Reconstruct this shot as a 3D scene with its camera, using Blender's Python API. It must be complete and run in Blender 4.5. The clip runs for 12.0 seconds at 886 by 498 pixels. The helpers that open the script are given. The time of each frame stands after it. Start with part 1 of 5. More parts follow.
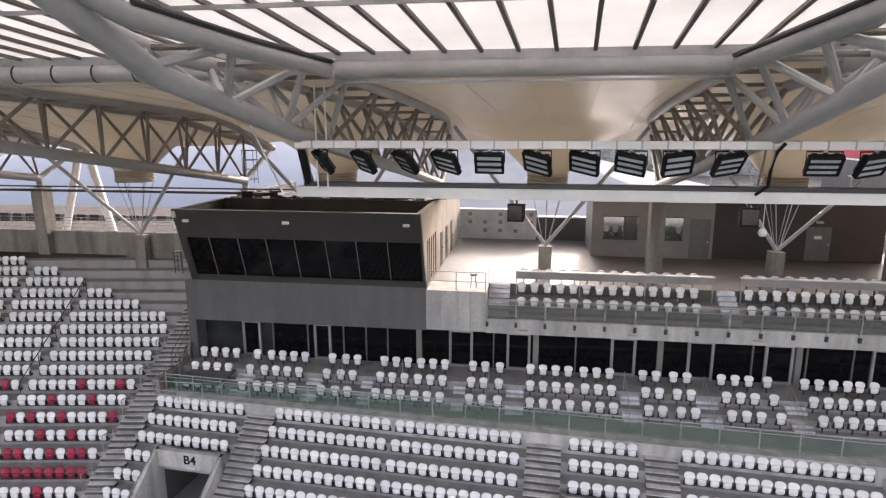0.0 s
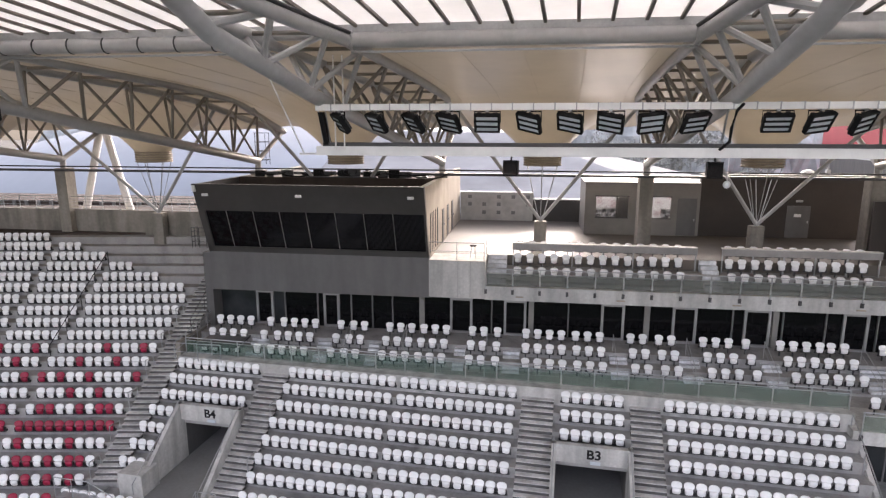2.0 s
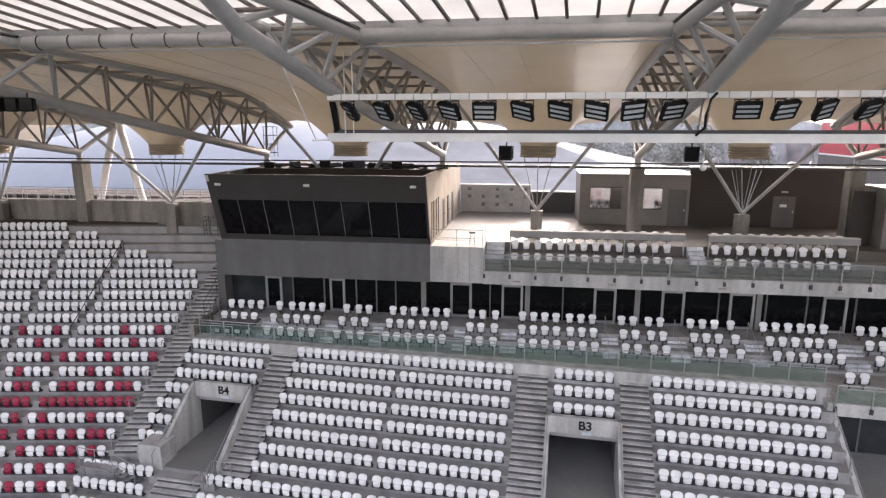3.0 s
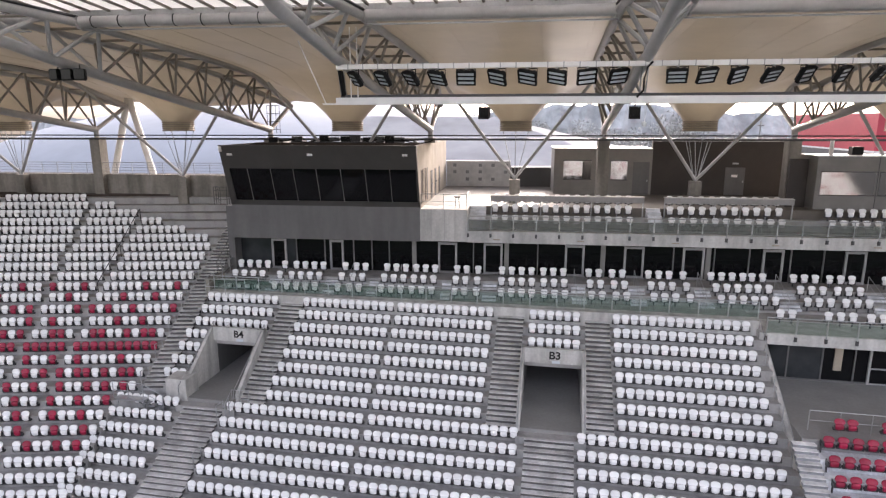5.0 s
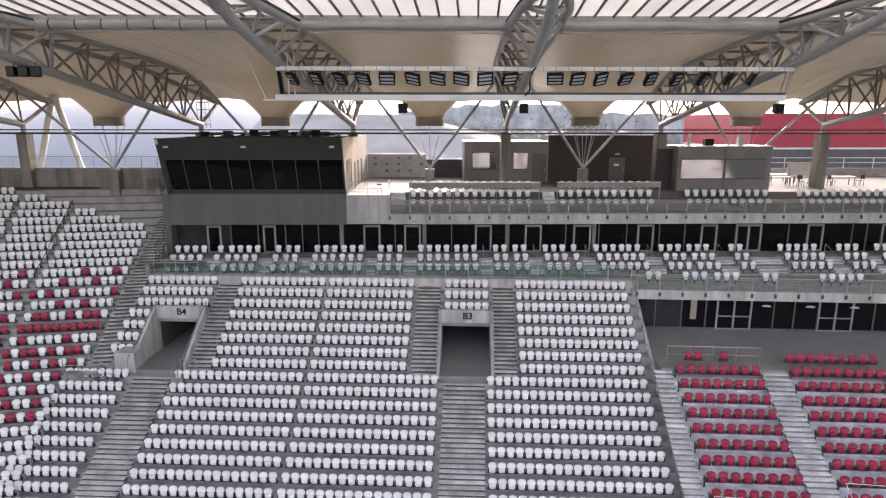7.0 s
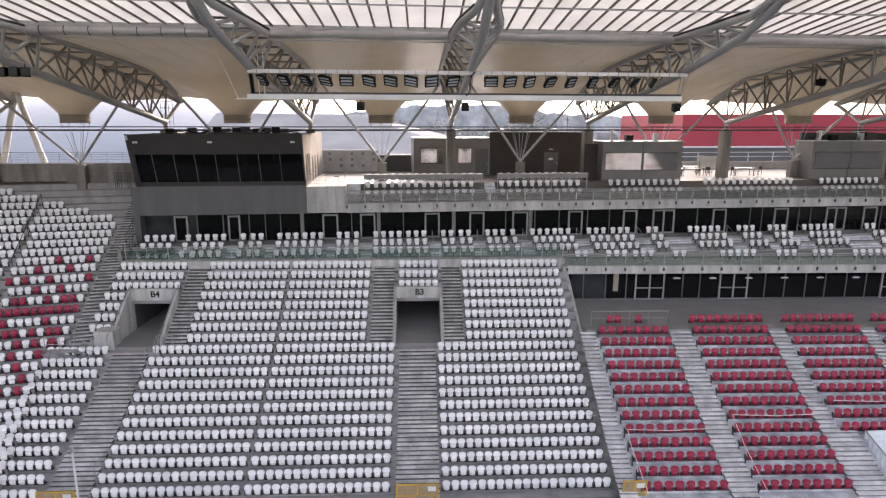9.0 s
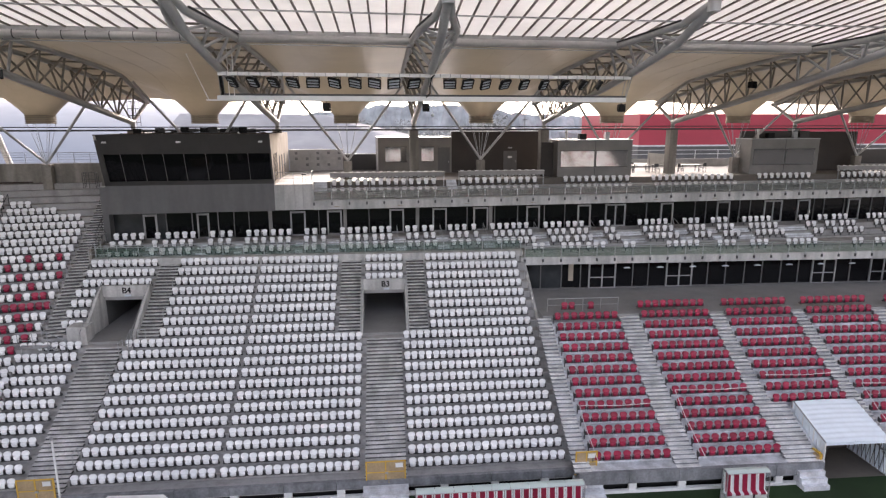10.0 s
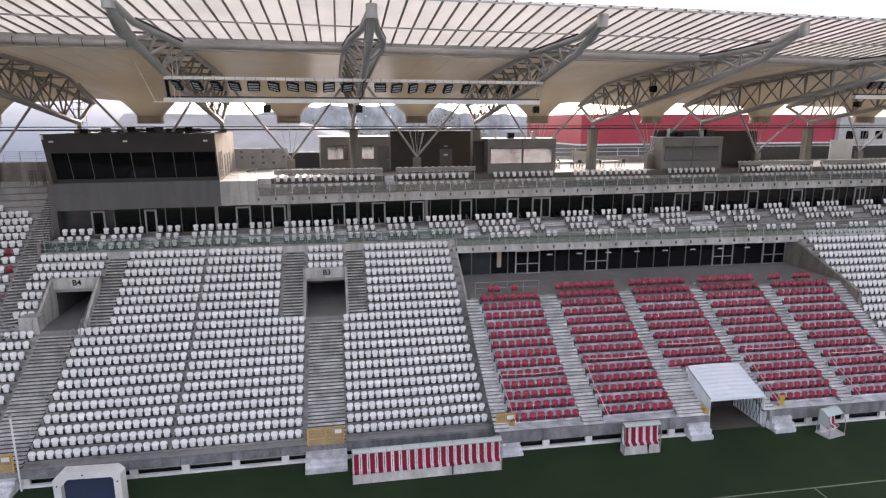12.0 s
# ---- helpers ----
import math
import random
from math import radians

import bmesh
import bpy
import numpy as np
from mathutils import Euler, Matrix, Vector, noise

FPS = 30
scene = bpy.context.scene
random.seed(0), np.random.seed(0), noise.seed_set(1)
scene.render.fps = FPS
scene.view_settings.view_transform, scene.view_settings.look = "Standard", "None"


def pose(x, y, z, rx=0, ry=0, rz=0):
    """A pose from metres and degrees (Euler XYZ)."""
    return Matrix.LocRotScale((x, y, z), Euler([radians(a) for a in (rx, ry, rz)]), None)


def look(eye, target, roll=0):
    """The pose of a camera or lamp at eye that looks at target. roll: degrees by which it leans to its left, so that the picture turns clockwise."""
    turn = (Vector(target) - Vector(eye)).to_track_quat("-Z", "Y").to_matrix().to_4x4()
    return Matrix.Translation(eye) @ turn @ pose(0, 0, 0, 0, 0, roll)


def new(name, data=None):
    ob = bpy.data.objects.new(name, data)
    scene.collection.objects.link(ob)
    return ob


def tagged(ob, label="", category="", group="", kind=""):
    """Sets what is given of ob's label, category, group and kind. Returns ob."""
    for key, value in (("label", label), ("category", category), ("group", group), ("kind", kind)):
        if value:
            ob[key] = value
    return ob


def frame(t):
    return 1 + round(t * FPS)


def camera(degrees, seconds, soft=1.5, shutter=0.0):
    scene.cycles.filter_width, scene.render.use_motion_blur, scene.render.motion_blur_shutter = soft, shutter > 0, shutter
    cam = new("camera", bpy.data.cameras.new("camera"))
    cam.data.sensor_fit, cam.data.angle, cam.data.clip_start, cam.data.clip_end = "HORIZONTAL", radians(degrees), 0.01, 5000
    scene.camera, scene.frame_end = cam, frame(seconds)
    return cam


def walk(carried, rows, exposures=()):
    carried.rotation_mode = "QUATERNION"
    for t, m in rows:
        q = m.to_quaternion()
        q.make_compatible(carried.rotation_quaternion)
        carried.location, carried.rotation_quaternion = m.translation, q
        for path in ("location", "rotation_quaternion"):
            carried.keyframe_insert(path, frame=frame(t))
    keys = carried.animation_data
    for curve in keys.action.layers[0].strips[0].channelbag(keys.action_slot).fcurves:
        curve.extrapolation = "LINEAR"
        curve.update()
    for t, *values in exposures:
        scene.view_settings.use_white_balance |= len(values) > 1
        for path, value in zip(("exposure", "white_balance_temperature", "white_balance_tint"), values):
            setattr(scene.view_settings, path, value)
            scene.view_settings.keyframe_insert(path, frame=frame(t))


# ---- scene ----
cam = camera(72.5, 12.0, soft=1.25)
# seconds, eye x y z, yaw, pitch, roll: a level flight backwards, turning right
ROWS = [
    (0, -3.39, -26.13, 25.29, 8.34, -11.64, -0.10),
    (0.5, -3.30, -26.66, 25.00, 8.38, -11.62, -0.10),
    (1, -3.22, -27.27, 24.68, 8.39, -11.62, -0.01),
    (1.5, -3.19, -27.92, 24.41, 8.33, -11.57, 0.00),
    (2, -3.13, -28.71, 24.17, 8.30, -11.53, -0.01),
    (2.5, -3.02, -29.54, 23.96, 8.31, -11.55, -0.00),
    (3, -2.87, -30.61, 23.77, 8.34, -11.54, -0.01),
    (5, -2.33, -35.53, 22.45, 6.98, -11.87, -0.08),
    (5.5, -2.23, -36.84, 22.35, 5.12, -11.88, -0.02),
    (6, -2.22, -38.26, 22.30, 2.76, -11.94, -0.02),
    (6.5, -2.21, -39.59, 22.20, 0.86, -11.89, 0.00),
    (7, -2.26, -41.02, 22.14, -0.97, -11.90, 0.03),
    (9, -2.73, -46.08, 21.89, -5.94, -11.83, 0.07),
    (9.5, -2.78, -47.23, 21.93, -7.48, -11.89, -0.04),
    (10, -2.82, -48.47, 21.87, -9.19, -11.82, -0.05),
    (10.5, -2.77, -49.57, 21.90, -10.47, -11.87, -0.05),
    (11, -2.58, -50.79, 21.88, -11.53, -11.86, -0.08),
    (11.5, -2.35, -51.85, 21.90, -12.50, -11.86, -0.05),
    (12, -2.10, -52.96, 21.89, -13.62, -11.84, -0.05),
]
walk(cam, [(t, pose(x, y, z, 0, 0, yaw) @ pose(0, 0, 0, 90 + pitch) @ pose(0, 0, 0, 0, 0, roll)) for t, x, y, z, yaw, pitch, roll in ROWS],
     [(0, 1.95, 6700, 20), (3, 1.98, 6700, 20), (5.5, 1.97, 6700, 20), (7, 1.81, 6700, 20), (9, 1.75, 6700, 20), (12, 1.66, 6700, 20)])

# ---- light ----
world = bpy.data.worlds.new("sky")
scene.world = world
world.use_nodes = True
wn = world.node_tree.nodes
sky = wn.new("ShaderNodeTexSky")
sky.sky_type = 'NISHITA'
sky.sun_disc = False
SUN_EL, SUN_AZ = 20.0, 9.0          # height, and bearing from +y towards +x
sky.sun_elevation = radians(SUN_EL)
sky.sun_rotation = radians(SUN_AZ)
sky.air_density, sky.dust_density, sky.ozone_density = 1.0, 4.0, 1.0
# thin high cloud: a paler sky than a clear one
pale = wn.new("ShaderNodeHueSaturation")
pale.inputs["Saturation"].default_value = 0.45
world.node_tree.links.new(sky.outputs[0], pale.inputs["Color"])
world.node_tree.links.new(pale.outputs[0], wn["Background"].inputs[0])
wn["Background"].inputs[1].default_value = 0.15
sun = new("sun", bpy.data.lights.new("sun", 'SUN'))
sun.data.energy, sun.data.angle, sun.data.color = 0.8, radians(3.0), (1.0, 0.93, 0.82)
sd = Vector((math.sin(radians(SUN_AZ)) * math.cos(radians(SUN_EL)), math.cos(radians(SUN_AZ)) * math.cos(radians(SUN_EL)), math.sin(radians(SUN_EL))))
sun.matrix_world = look(sd * 200, (0, 0, 0))


# ---- materials ----
def material(name, color, rough=0.7, metal=0.0, grain=0.08, scale=6.0, stain=0.12, stain_scale=0.5, bump=0.15, bump_dist=0.01, vary=0.0, spec=0.5, trans=0.0, island=False, tint=None, streak=1.0):
    m = bpy.data.materials.new(name)
    m.use_nodes = True
    nt = m.node_tree
    b = nt.nodes["Principled BSDF"]
    b.inputs["Roughness"].default_value, b.inputs["Metallic"].default_value = rough, metal
    b.inputs["Specular IOR Level"].default_value = spec
    co = nt.nodes.new("ShaderNodeTexCoord")
    n1, n2 = nt.nodes.new("ShaderNodeTexNoise"), nt.nodes.new("ShaderNodeTexNoise")
    n1.inputs["Scale"].default_value, n1.inputs["Detail"].default_value = scale, 6
    n2.inputs["Scale"].default_value, n2.inputs["Detail"].default_value = stain_scale, 5
    nt.links.new(co.outputs["Object"], n1.inputs["Vector"])
    geo = nt.nodes.new("ShaderNodeNewGeometry")
    # streak below 1 draws the stains out downwards
    sm = nt.nodes.new("ShaderNodeVectorMath")
    sm.operation = 'MULTIPLY'
    sm.inputs[1].default_value = (1, 1, streak)
    nt.links.new(geo.outputs["Position"], sm.inputs[0])
    nt.links.new(sm.outputs[0], n2.inputs["Vector"])
    a = nt.nodes.new("ShaderNodeMapRange")
    a.inputs[1].default_value, a.inputs[2].default_value = 0.25, 0.75
    a.inputs[3].default_value, a.inputs[4].default_value = 1 - grain, 1 + grain
    nt.links.new(n1.outputs["Fac"], a.inputs[0])
    c = nt.nodes.new("ShaderNodeMapRange")
    c.inputs[1].default_value, c.inputs[2].default_value = 0.3, 0.7
    c.inputs[3].default_value, c.inputs[4].default_value = 1 - stain, 1 + stain
    nt.links.new(n2.outputs["Fac"], c.inputs[0])
    mul = nt.nodes.new("ShaderNodeMath")
    mul.operation = 'MULTIPLY'
    nt.links.new(a.outputs[0], mul.inputs[0])
    nt.links.new(c.outputs[0], mul.inputs[1])
    last = mul
    if vary:
        if island:
            src = geo.outputs["Random Per Island"]
        else:
            src = nt.nodes.new("ShaderNodeObjectInfo").outputs["Random"]
        v = nt.nodes.new("ShaderNodeMapRange")
        v.inputs[3].default_value, v.inputs[4].default_value = 1 - vary, 1 + vary
        nt.links.new(src, v.inputs[0])
        mm = nt.nodes.new("ShaderNodeMath")
        mm.operation = 'MULTIPLY'
        nt.links.new(last.outputs[0], mm.inputs[0])
        nt.links.new(v.outputs[0], mm.inputs[1])
        last = mm
    mix = nt.nodes.new("ShaderNodeVectorMath")
    mix.operation = 'SCALE'
    mix.inputs[0].default_value = color
    nt.links.new(last.outputs[0], mix.inputs["Scale"])
    out = mix.outputs[0]
    if tint:
        tm = nt.nodes.new("ShaderNodeMix")
        tm.data_type = 'RGBA'
        tm.inputs[7].default_value = (*tint, 1)
        nt.links.new(n2.outputs["Fac"], tm.inputs[0])
        nt.links.new(out, tm.inputs[6])
        out = tm.outputs[2]
    nt.links.new(out, b.inputs["Base Color"])
    if bump:
        bp = nt.nodes.new("ShaderNodeBump")
        bp.inputs["Strength"].default_value, bp.inputs["Distance"].default_value = bump, bump_dist
        nt.links.new(n1.outputs["Fac"], bp.inputs["Height"])
        nt.links.new(bp.outputs[0], b.inputs["Normal"])
    if trans:
        tr = nt.nodes.new("ShaderNodeBsdfTranslucent")
        nt.links.new(out, tr.inputs["Color"])
        ms = nt.nodes.new("ShaderNodeMixShader")
        ms.inputs[0].default_value = trans
        nt.links.new(b.outputs[0], ms.inputs[1])
        nt.links.new(tr.outputs[0], ms.inputs[2])
        nt.links.new(ms.outputs[0], nt.nodes["Material Output"].inputs[0])
    return m


def glass(name, color, alpha, rough=0.05):
    m = bpy.data.materials.new(name)
    m.use_nodes = True
    nt = m.node_tree
    b = nt.nodes["Principled BSDF"]
    b.inputs["Base Color"].default_value = (*color, 1)
    b.inputs["Roughness"].default_value = rough
    b.inputs["Alpha"].default_value = alpha
    return m


CONCRETE = material("concrete", (0.44, 0.43, 0.425), 0.85, grain=0.16, scale=9, stain=0.42, stain_scale=1.3, bump=0.3, tint=(0.25, 0.245, 0.24), streak=0.3)
SCREED = material("walkway_screed", (0.25, 0.247, 0.245), 0.7, grain=0.08, scale=6, stain=0.12, stain_scale=0.5, bump=0.1)
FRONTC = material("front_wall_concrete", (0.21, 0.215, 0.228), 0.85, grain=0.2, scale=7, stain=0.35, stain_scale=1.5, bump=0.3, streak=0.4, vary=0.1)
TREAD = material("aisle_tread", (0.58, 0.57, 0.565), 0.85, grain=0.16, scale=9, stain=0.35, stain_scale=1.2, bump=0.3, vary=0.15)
# near-black concrete: the shade on the risers is put into the colour
RISER = material("shaded_riser", (0.085, 0.083, 0.082), 0.9, grain=0.15, scale=9, stain=0.3, stain_scale=0.8, bump=0.3)
# paler, cooler concrete: the skylight on the red block is in its colour
STEP = material("skylit_concrete", (0.6, 0.615, 0.645), 0.85, grain=0.16, scale=9, stain=0.3, stain_scale=1.4, bump=0.3, vary=0.12)
# lighter copy of the aisle tread, with stronger light put into the colour
LIT_TREAD = material("lit_tread", (0.7, 0.695, 0.69), 0.85, grain=0.14, scale=9, stain=0.3, stain_scale=1.2, bump=0.3, vary=0.12)
PALE = material("pale_concrete", (0.48, 0.475, 0.46), 0.8, grain=0.12, scale=7, stain=0.28, stain_scale=1.6, bump=0.2, streak=0.15)
WALLC = material("wall_concrete", (0.24, 0.222, 0.198), 0.9, grain=0.14, scale=5, stain=0.35, stain_scale=1.3, bump=0.25, streak=0.15)
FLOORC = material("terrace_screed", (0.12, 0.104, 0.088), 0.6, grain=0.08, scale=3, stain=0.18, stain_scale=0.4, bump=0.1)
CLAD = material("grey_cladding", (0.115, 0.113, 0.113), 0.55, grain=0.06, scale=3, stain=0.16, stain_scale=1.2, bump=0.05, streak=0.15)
BROWNW = material("brown_panel", (0.034, 0.026, 0.022), 0.6, grain=0.06, scale=3, stain=0.15, stain_scale=0.6, bump=0.05)
DESKP = material("desk_laminate", (0.3, 0.29, 0.285), 0.6, grain=0.05, scale=5, stain=0.12, stain_scale=1.5, bump=0.03)
DARKCLAD = material("dark_cladding", (0.055, 0.052, 0.05), 0.55, grain=0.06, scale=3, stain=0.12, stain_scale=0.6, bump=0.05)
RENDERC = material("cream_render", (0.36, 0.31, 0.25), 0.85, grain=0.06, scale=8, stain=0.15, stain_scale=0.7, bump=0.15)
INSULD = material("patched_board", (0.22, 0.22, 0.22), 0.9)
CABIN = material("cabin_panel", (0.21, 0.2, 0.19), 0.6, grain=0.05, scale=3, stain=0.12, stain_scale=0.6, bump=0.05)
TENT = material("tent_fabric", (0.3, 0.31, 0.33), 0.95, grain=0.06, scale=0.5, stain=0.15, stain_scale=0.15, bump=0, spec=0.1)
INSUL = material("insulation_board", (0.52, 0.51, 0.49), 0.85, grain=0.1, scale=3, stain=0.15, stain_scale=0.9, bump=0.1, vary=0.08)
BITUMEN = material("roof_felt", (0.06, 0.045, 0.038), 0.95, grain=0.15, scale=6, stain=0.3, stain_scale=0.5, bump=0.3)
SEATW = material("white_plastic", (0.83, 0.83, 0.835), 0.35, grain=0.03, scale=14, stain=0.06, stain_scale=0.8, bump=0.02, vary=0.06)
SEATWJ = material("white_plastic_bank", (0.83, 0.83, 0.835), 0.35, grain=0.03, scale=14, stain=0.06, stain_scale=0.8, bump=0.02, vary=0.06, island=True)
SEATR = material("red_plastic", (0.3, 0.007, 0.042), 0.4, grain=0.05, scale=14, stain=0.12, stain_scale=0.8, bump=0.02, vary=0.15)
SEATRJ = material("red_plastic_bank", (0.3, 0.007, 0.042), 0.4, grain=0.05, scale=14, stain=0.12, stain_scale=0.8, bump=0.02, vary=0.15, island=True)
# near-black, so the brackets carry the shadow between the seats too
BRACKET = material("bracket_and_shade", (0.055, 0.055, 0.06), 0.5, metal=0.3, bump=0)
# darker, browner copy of the painted steel, with roof shade in its colour
WEB = material("shaded_steel", (0.27, 0.245, 0.215), 0.45, grain=0.1, scale=5, stain=0.2, stain_scale=0.6, bump=0.05)
TAN = material("tan_mesh_panel", (0.4, 0.29, 0.17), 0.7, grain=0.15, scale=12, stain=0.2, stain_scale=1.0, bump=0.1)
STEEL = material("painted_steel", (0.46, 0.462, 0.465), 0.36, grain=0.06, scale=5, stain=0.14, stain_scale=0.5, bump=0.04)
STEELB = material("brown_steel", (0.17, 0.145, 0.125), 0.5, grain=0.1, scale=5, stain=0.2, stain_scale=0.6, bump=0.05)
GALV = material("galvanised_steel", (0.4, 0.41, 0.42), 0.4, metal=0.6, grain=0.1, scale=9, stain=0.15, stain_scale=1.0, bump=0.05)
DARKST = material("dark_steel", (0.06, 0.06, 0.062), 0.5, metal=0.3, grain=0.1, bump=0.05)
WHITEP = material("white_paint", (0.78, 0.78, 0.77), 0.5, grain=0.04, scale=4, stain=0.1, stain_scale=0.6, bump=0.03)
MEMB = material("roof_membrane", (0.43, 0.365, 0.265), 0.3, grain=0.04, scale=1.5, stain=0.1, stain_scale=0.25, bump=0.05, trans=0.1)
POLY = material("polycarbonate", (0.87, 0.865, 0.85), 0.4, grain=0.03, scale=2, stain=0.06, stain_scale=0.4, bump=0.02, trans=0.56)
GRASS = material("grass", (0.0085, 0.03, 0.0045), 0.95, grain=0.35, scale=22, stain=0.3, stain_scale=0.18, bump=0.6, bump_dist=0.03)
LINE = material("line_paint", (0.2, 0.23, 0.17), 0.9, grain=0.2, scale=20, stain=0.2)
EARTH = material("town_ground", (0.11, 0.105, 0.095), 0.95, grain=0.2, scale=0.5, stain=0.3, stain_scale=0.05, bump=0)
BLACKG = material("dark_glass", (0.006, 0.006, 0.007), 0.05, grain=0.0, stain=0.0, bump=0, spec=0.3)
RAILG = glass("rail_glass", (0.13, 0.28, 0.22), 0.16)
DUSKG = glass("grey_rail_glass", (0.17, 0.18, 0.165), 0.5)
ROOFG = glass("shelter_roof_sheet", (0.62, 0.72, 0.69), 0.8, 0.3)
SHELTERG = glass("shelter_glass", (0.55, 0.68, 0.64), 0.16)
SIDEG = material("grey_side_glass", (0.03, 0.033, 0.036), 0.12, grain=0.2, scale=0.8, stain=0.4, stain_scale=0.7, bump=0)
CABG = material("mirror_glass", (0.2, 0.205, 0.21), 0.05, metal=0.9, grain=0.0, stain=0.05, bump=0)
REDMET = material("red_sheet", (0.46, 0.05, 0.075), 0.55, grain=0.03, scale=1, stain=0.08, stain_scale=0.1, bump=0)
YELLOW = material("yellow_paint", (0.62, 0.38, 0.06), 0.5, grain=0.08, stain=0.15, bump=0.02)
BLACKP = material("black_plastic", (0.009, 0.009, 0.01), 0.6, bump=0, spec=0.25)
LAMPG = material("lamp_glass", (0.55, 0.6, 0.64), 0.15, bump=0, grain=0.02)
TARP = material("white_tarpaulin", (0.8, 0.87, 0.93), 0.5, grain=0.03, scale=3, stain=0.05, stain_scale=0.9, bump=0.2, bump_dist=0.04)
FOIL = material("arena_roofing", (0.37, 0.4, 0.45), 0.7, grain=0.04, scale=0.3, stain=0.08, stain_scale=0.04, bump=0)
FRAME = material("window_frame", (0.3, 0.3, 0.3), 0.5, metal=0.2, grain=0.05, bump=0)
# woods and trees are pale: distance haze is mixed into both colours
WOODS = material("hazed_woods", (0.42, 0.44, 0.45), 0.95, grain=0.3, scale=0.15, stain=0.25, stain_scale=0.08, bump=0)
LEAF = material("hazed_foliage", (0.36, 0.37, 0.36), 0.9, grain=0.3, scale=2, stain=0.3, stain_scale=0.1, bump=0, vary=0.3, island=True)
SCREEN = material("pitch_navy_cover", (0.03, 0.05, 0.1), 0.5, bump=0)


# ---- mesh helpers ----
class Shape:
    """Collects boxes, prisms, tubes and sheets into one mesh."""
    def __init__(self):
        self.v, self.f = [], []

    def add(self, vs, fs):
        n = len(self.v)
        self.v += [tuple(p) for p in vs]
        self.f += [tuple(n + k for k in q) for q in fs]
        return self

    def box(self, x0, y0, z0, x1, y1, z1, m=None):
        vs = [Vector(p) for p in ((x0, y0, z0), (x1, y0, z0), (x1, y1, z0), (x0, y1, z0), (x0, y0, z1), (x1, y0, z1), (x1, y1, z1), (x0, y1, z1))]
        if m is not None:
            vs = [m @ p for p in vs]
        return self.add(vs, [(0, 3, 2, 1), (4, 5, 6, 7), (0, 1, 5, 4), (1, 2, 6, 5), (2, 3, 7, 6), (3, 0, 4, 7)])

    def prism(self, pts, x0, x1, m=None):
        """A polygon of (y, z) drawn out from x0 to x1."""
        n = len(pts)
        vs = [Vector((x, y, z)) for x in (x0, x1) for y, z in pts]
        if m is not None:
            vs = [m @ p for p in vs]
        return self.add(vs, [tuple(range(n)), tuple(range(2 * n - 1, n - 1, -1))] + [(k, n + k, n + (k + 1) % n, (k + 1) % n) for k in range(n)])

    def hexa(self, a, b):
        """Two quads of four points each, joined."""
        return self.add(list(a) + list(b), [(0, 1, 2, 3), (7, 6, 5, 4), (0, 4, 5, 1), (1, 5, 6, 2), (2, 6, 7, 3), (3, 7, 4, 0)])

    def tube(self, pts, r, n=8, r2=None):
        pts = [Vector(p) for p in pts]
        r2 = r if r2 is None else r2
        rings = []
        for k, p in enumerate(pts):
            d = (pts[min(k + 1, len(pts) - 1)] - pts[max(k - 1, 0)]).normalized()
            s = d.cross(Vector((0, 0, 1)) if abs(d.z) < 0.95 else Vector((1, 0, 0))).normalized()
            u = s.cross(d)
            rr = r + (r2 - r) * k / max(1, len(pts) - 1)
            rings.append([p + (s * math.cos(2 * math.pi * j / n) + u * math.sin(2 * math.pi * j / n)) * rr for j in range(n)])
        fs = [(k * n + j, k * n + (j + 1) % n, (k + 1) * n + (j + 1) % n, (k + 1) * n + j) for k in range(len(pts) - 1) for j in range(n)]
        fs += [tuple(range(n - 1, -1, -1)), tuple((len(pts) - 1) * n + j for j in range(n))]
        return self.add([p for ring in rings for p in ring], fs)

    def mesh(self, name, mat, smooth=False, second=None, after=0):
        """second: a material for the faces from number after on."""
        me = bpy.data.meshes.new(name)
        me.from_pydata(self.v, [], self.f)
        me.materials.append(mat)
        if second:
            me.materials.append(second)
            for p in me.polygons:
                p.material_index = int(p.index >= after)
        if smooth:
            me.polygons.foreach_set("use_smooth", [True] * len(me.polygons))
        me.update()
        return me


def smooth_by_angle(me, deg=40):
    me.polygons.foreach_set("use_smooth", [True] * len(me.polygons))
    me.set_sharp_from_angle(angle=radians(deg))
    return me


def part(name, shape, mat, parent=None, label="", smooth=False):
    me = shape if isinstance(shape, bpy.types.Mesh) else shape.mesh(name, mat)
    if smooth:
        smooth_by_angle(me)
    ob = new(name, me)
    ob.parent = parent
    if label:
        tagged(ob, label)
    return ob


# the stand lies turned a little against the building behind it, the red block a little more
def turned(deg):
    return Matrix.Translation((0, -3.4, 0)) @ Matrix.Rotation(radians(deg), 4, 'Z') @ Matrix.Translation((0, 3.2, 0))


BUILDING, MAIN, RED = Matrix.Identity(4), turned(-3.72), turned(-4.57)


def thing(name, label, category, group="", kind="", at=(0, 0, 0), turn=0, base=BUILDING):
    ob = new(name)
    ob.matrix_world = base @ pose(*at, 0, 0, turn)
    ob.empty_display_size = 0.3
    return tagged(ob, label, category, group, kind)


# ---- ground ----
TURF = 0.6


def ground():
    s = Shape().box(-900, -400, -0.6, 900, -0.0 + 1400, -0.25)
    tagged(part("ground", s, EARTH), "bare town ground stretching to the horizon", "ground", kind="structure")
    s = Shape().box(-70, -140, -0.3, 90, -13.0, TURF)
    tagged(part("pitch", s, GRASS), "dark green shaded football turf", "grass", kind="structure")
    t = Shape().box(-60, -24.45, TURF, 80, -24.35, TURF + 0.006)
    ob = part("touchline", t, LINE)
    ob.matrix_world = RED
    tagged(ob, "white painted touchline on the turf", "line marking", kind="structure")
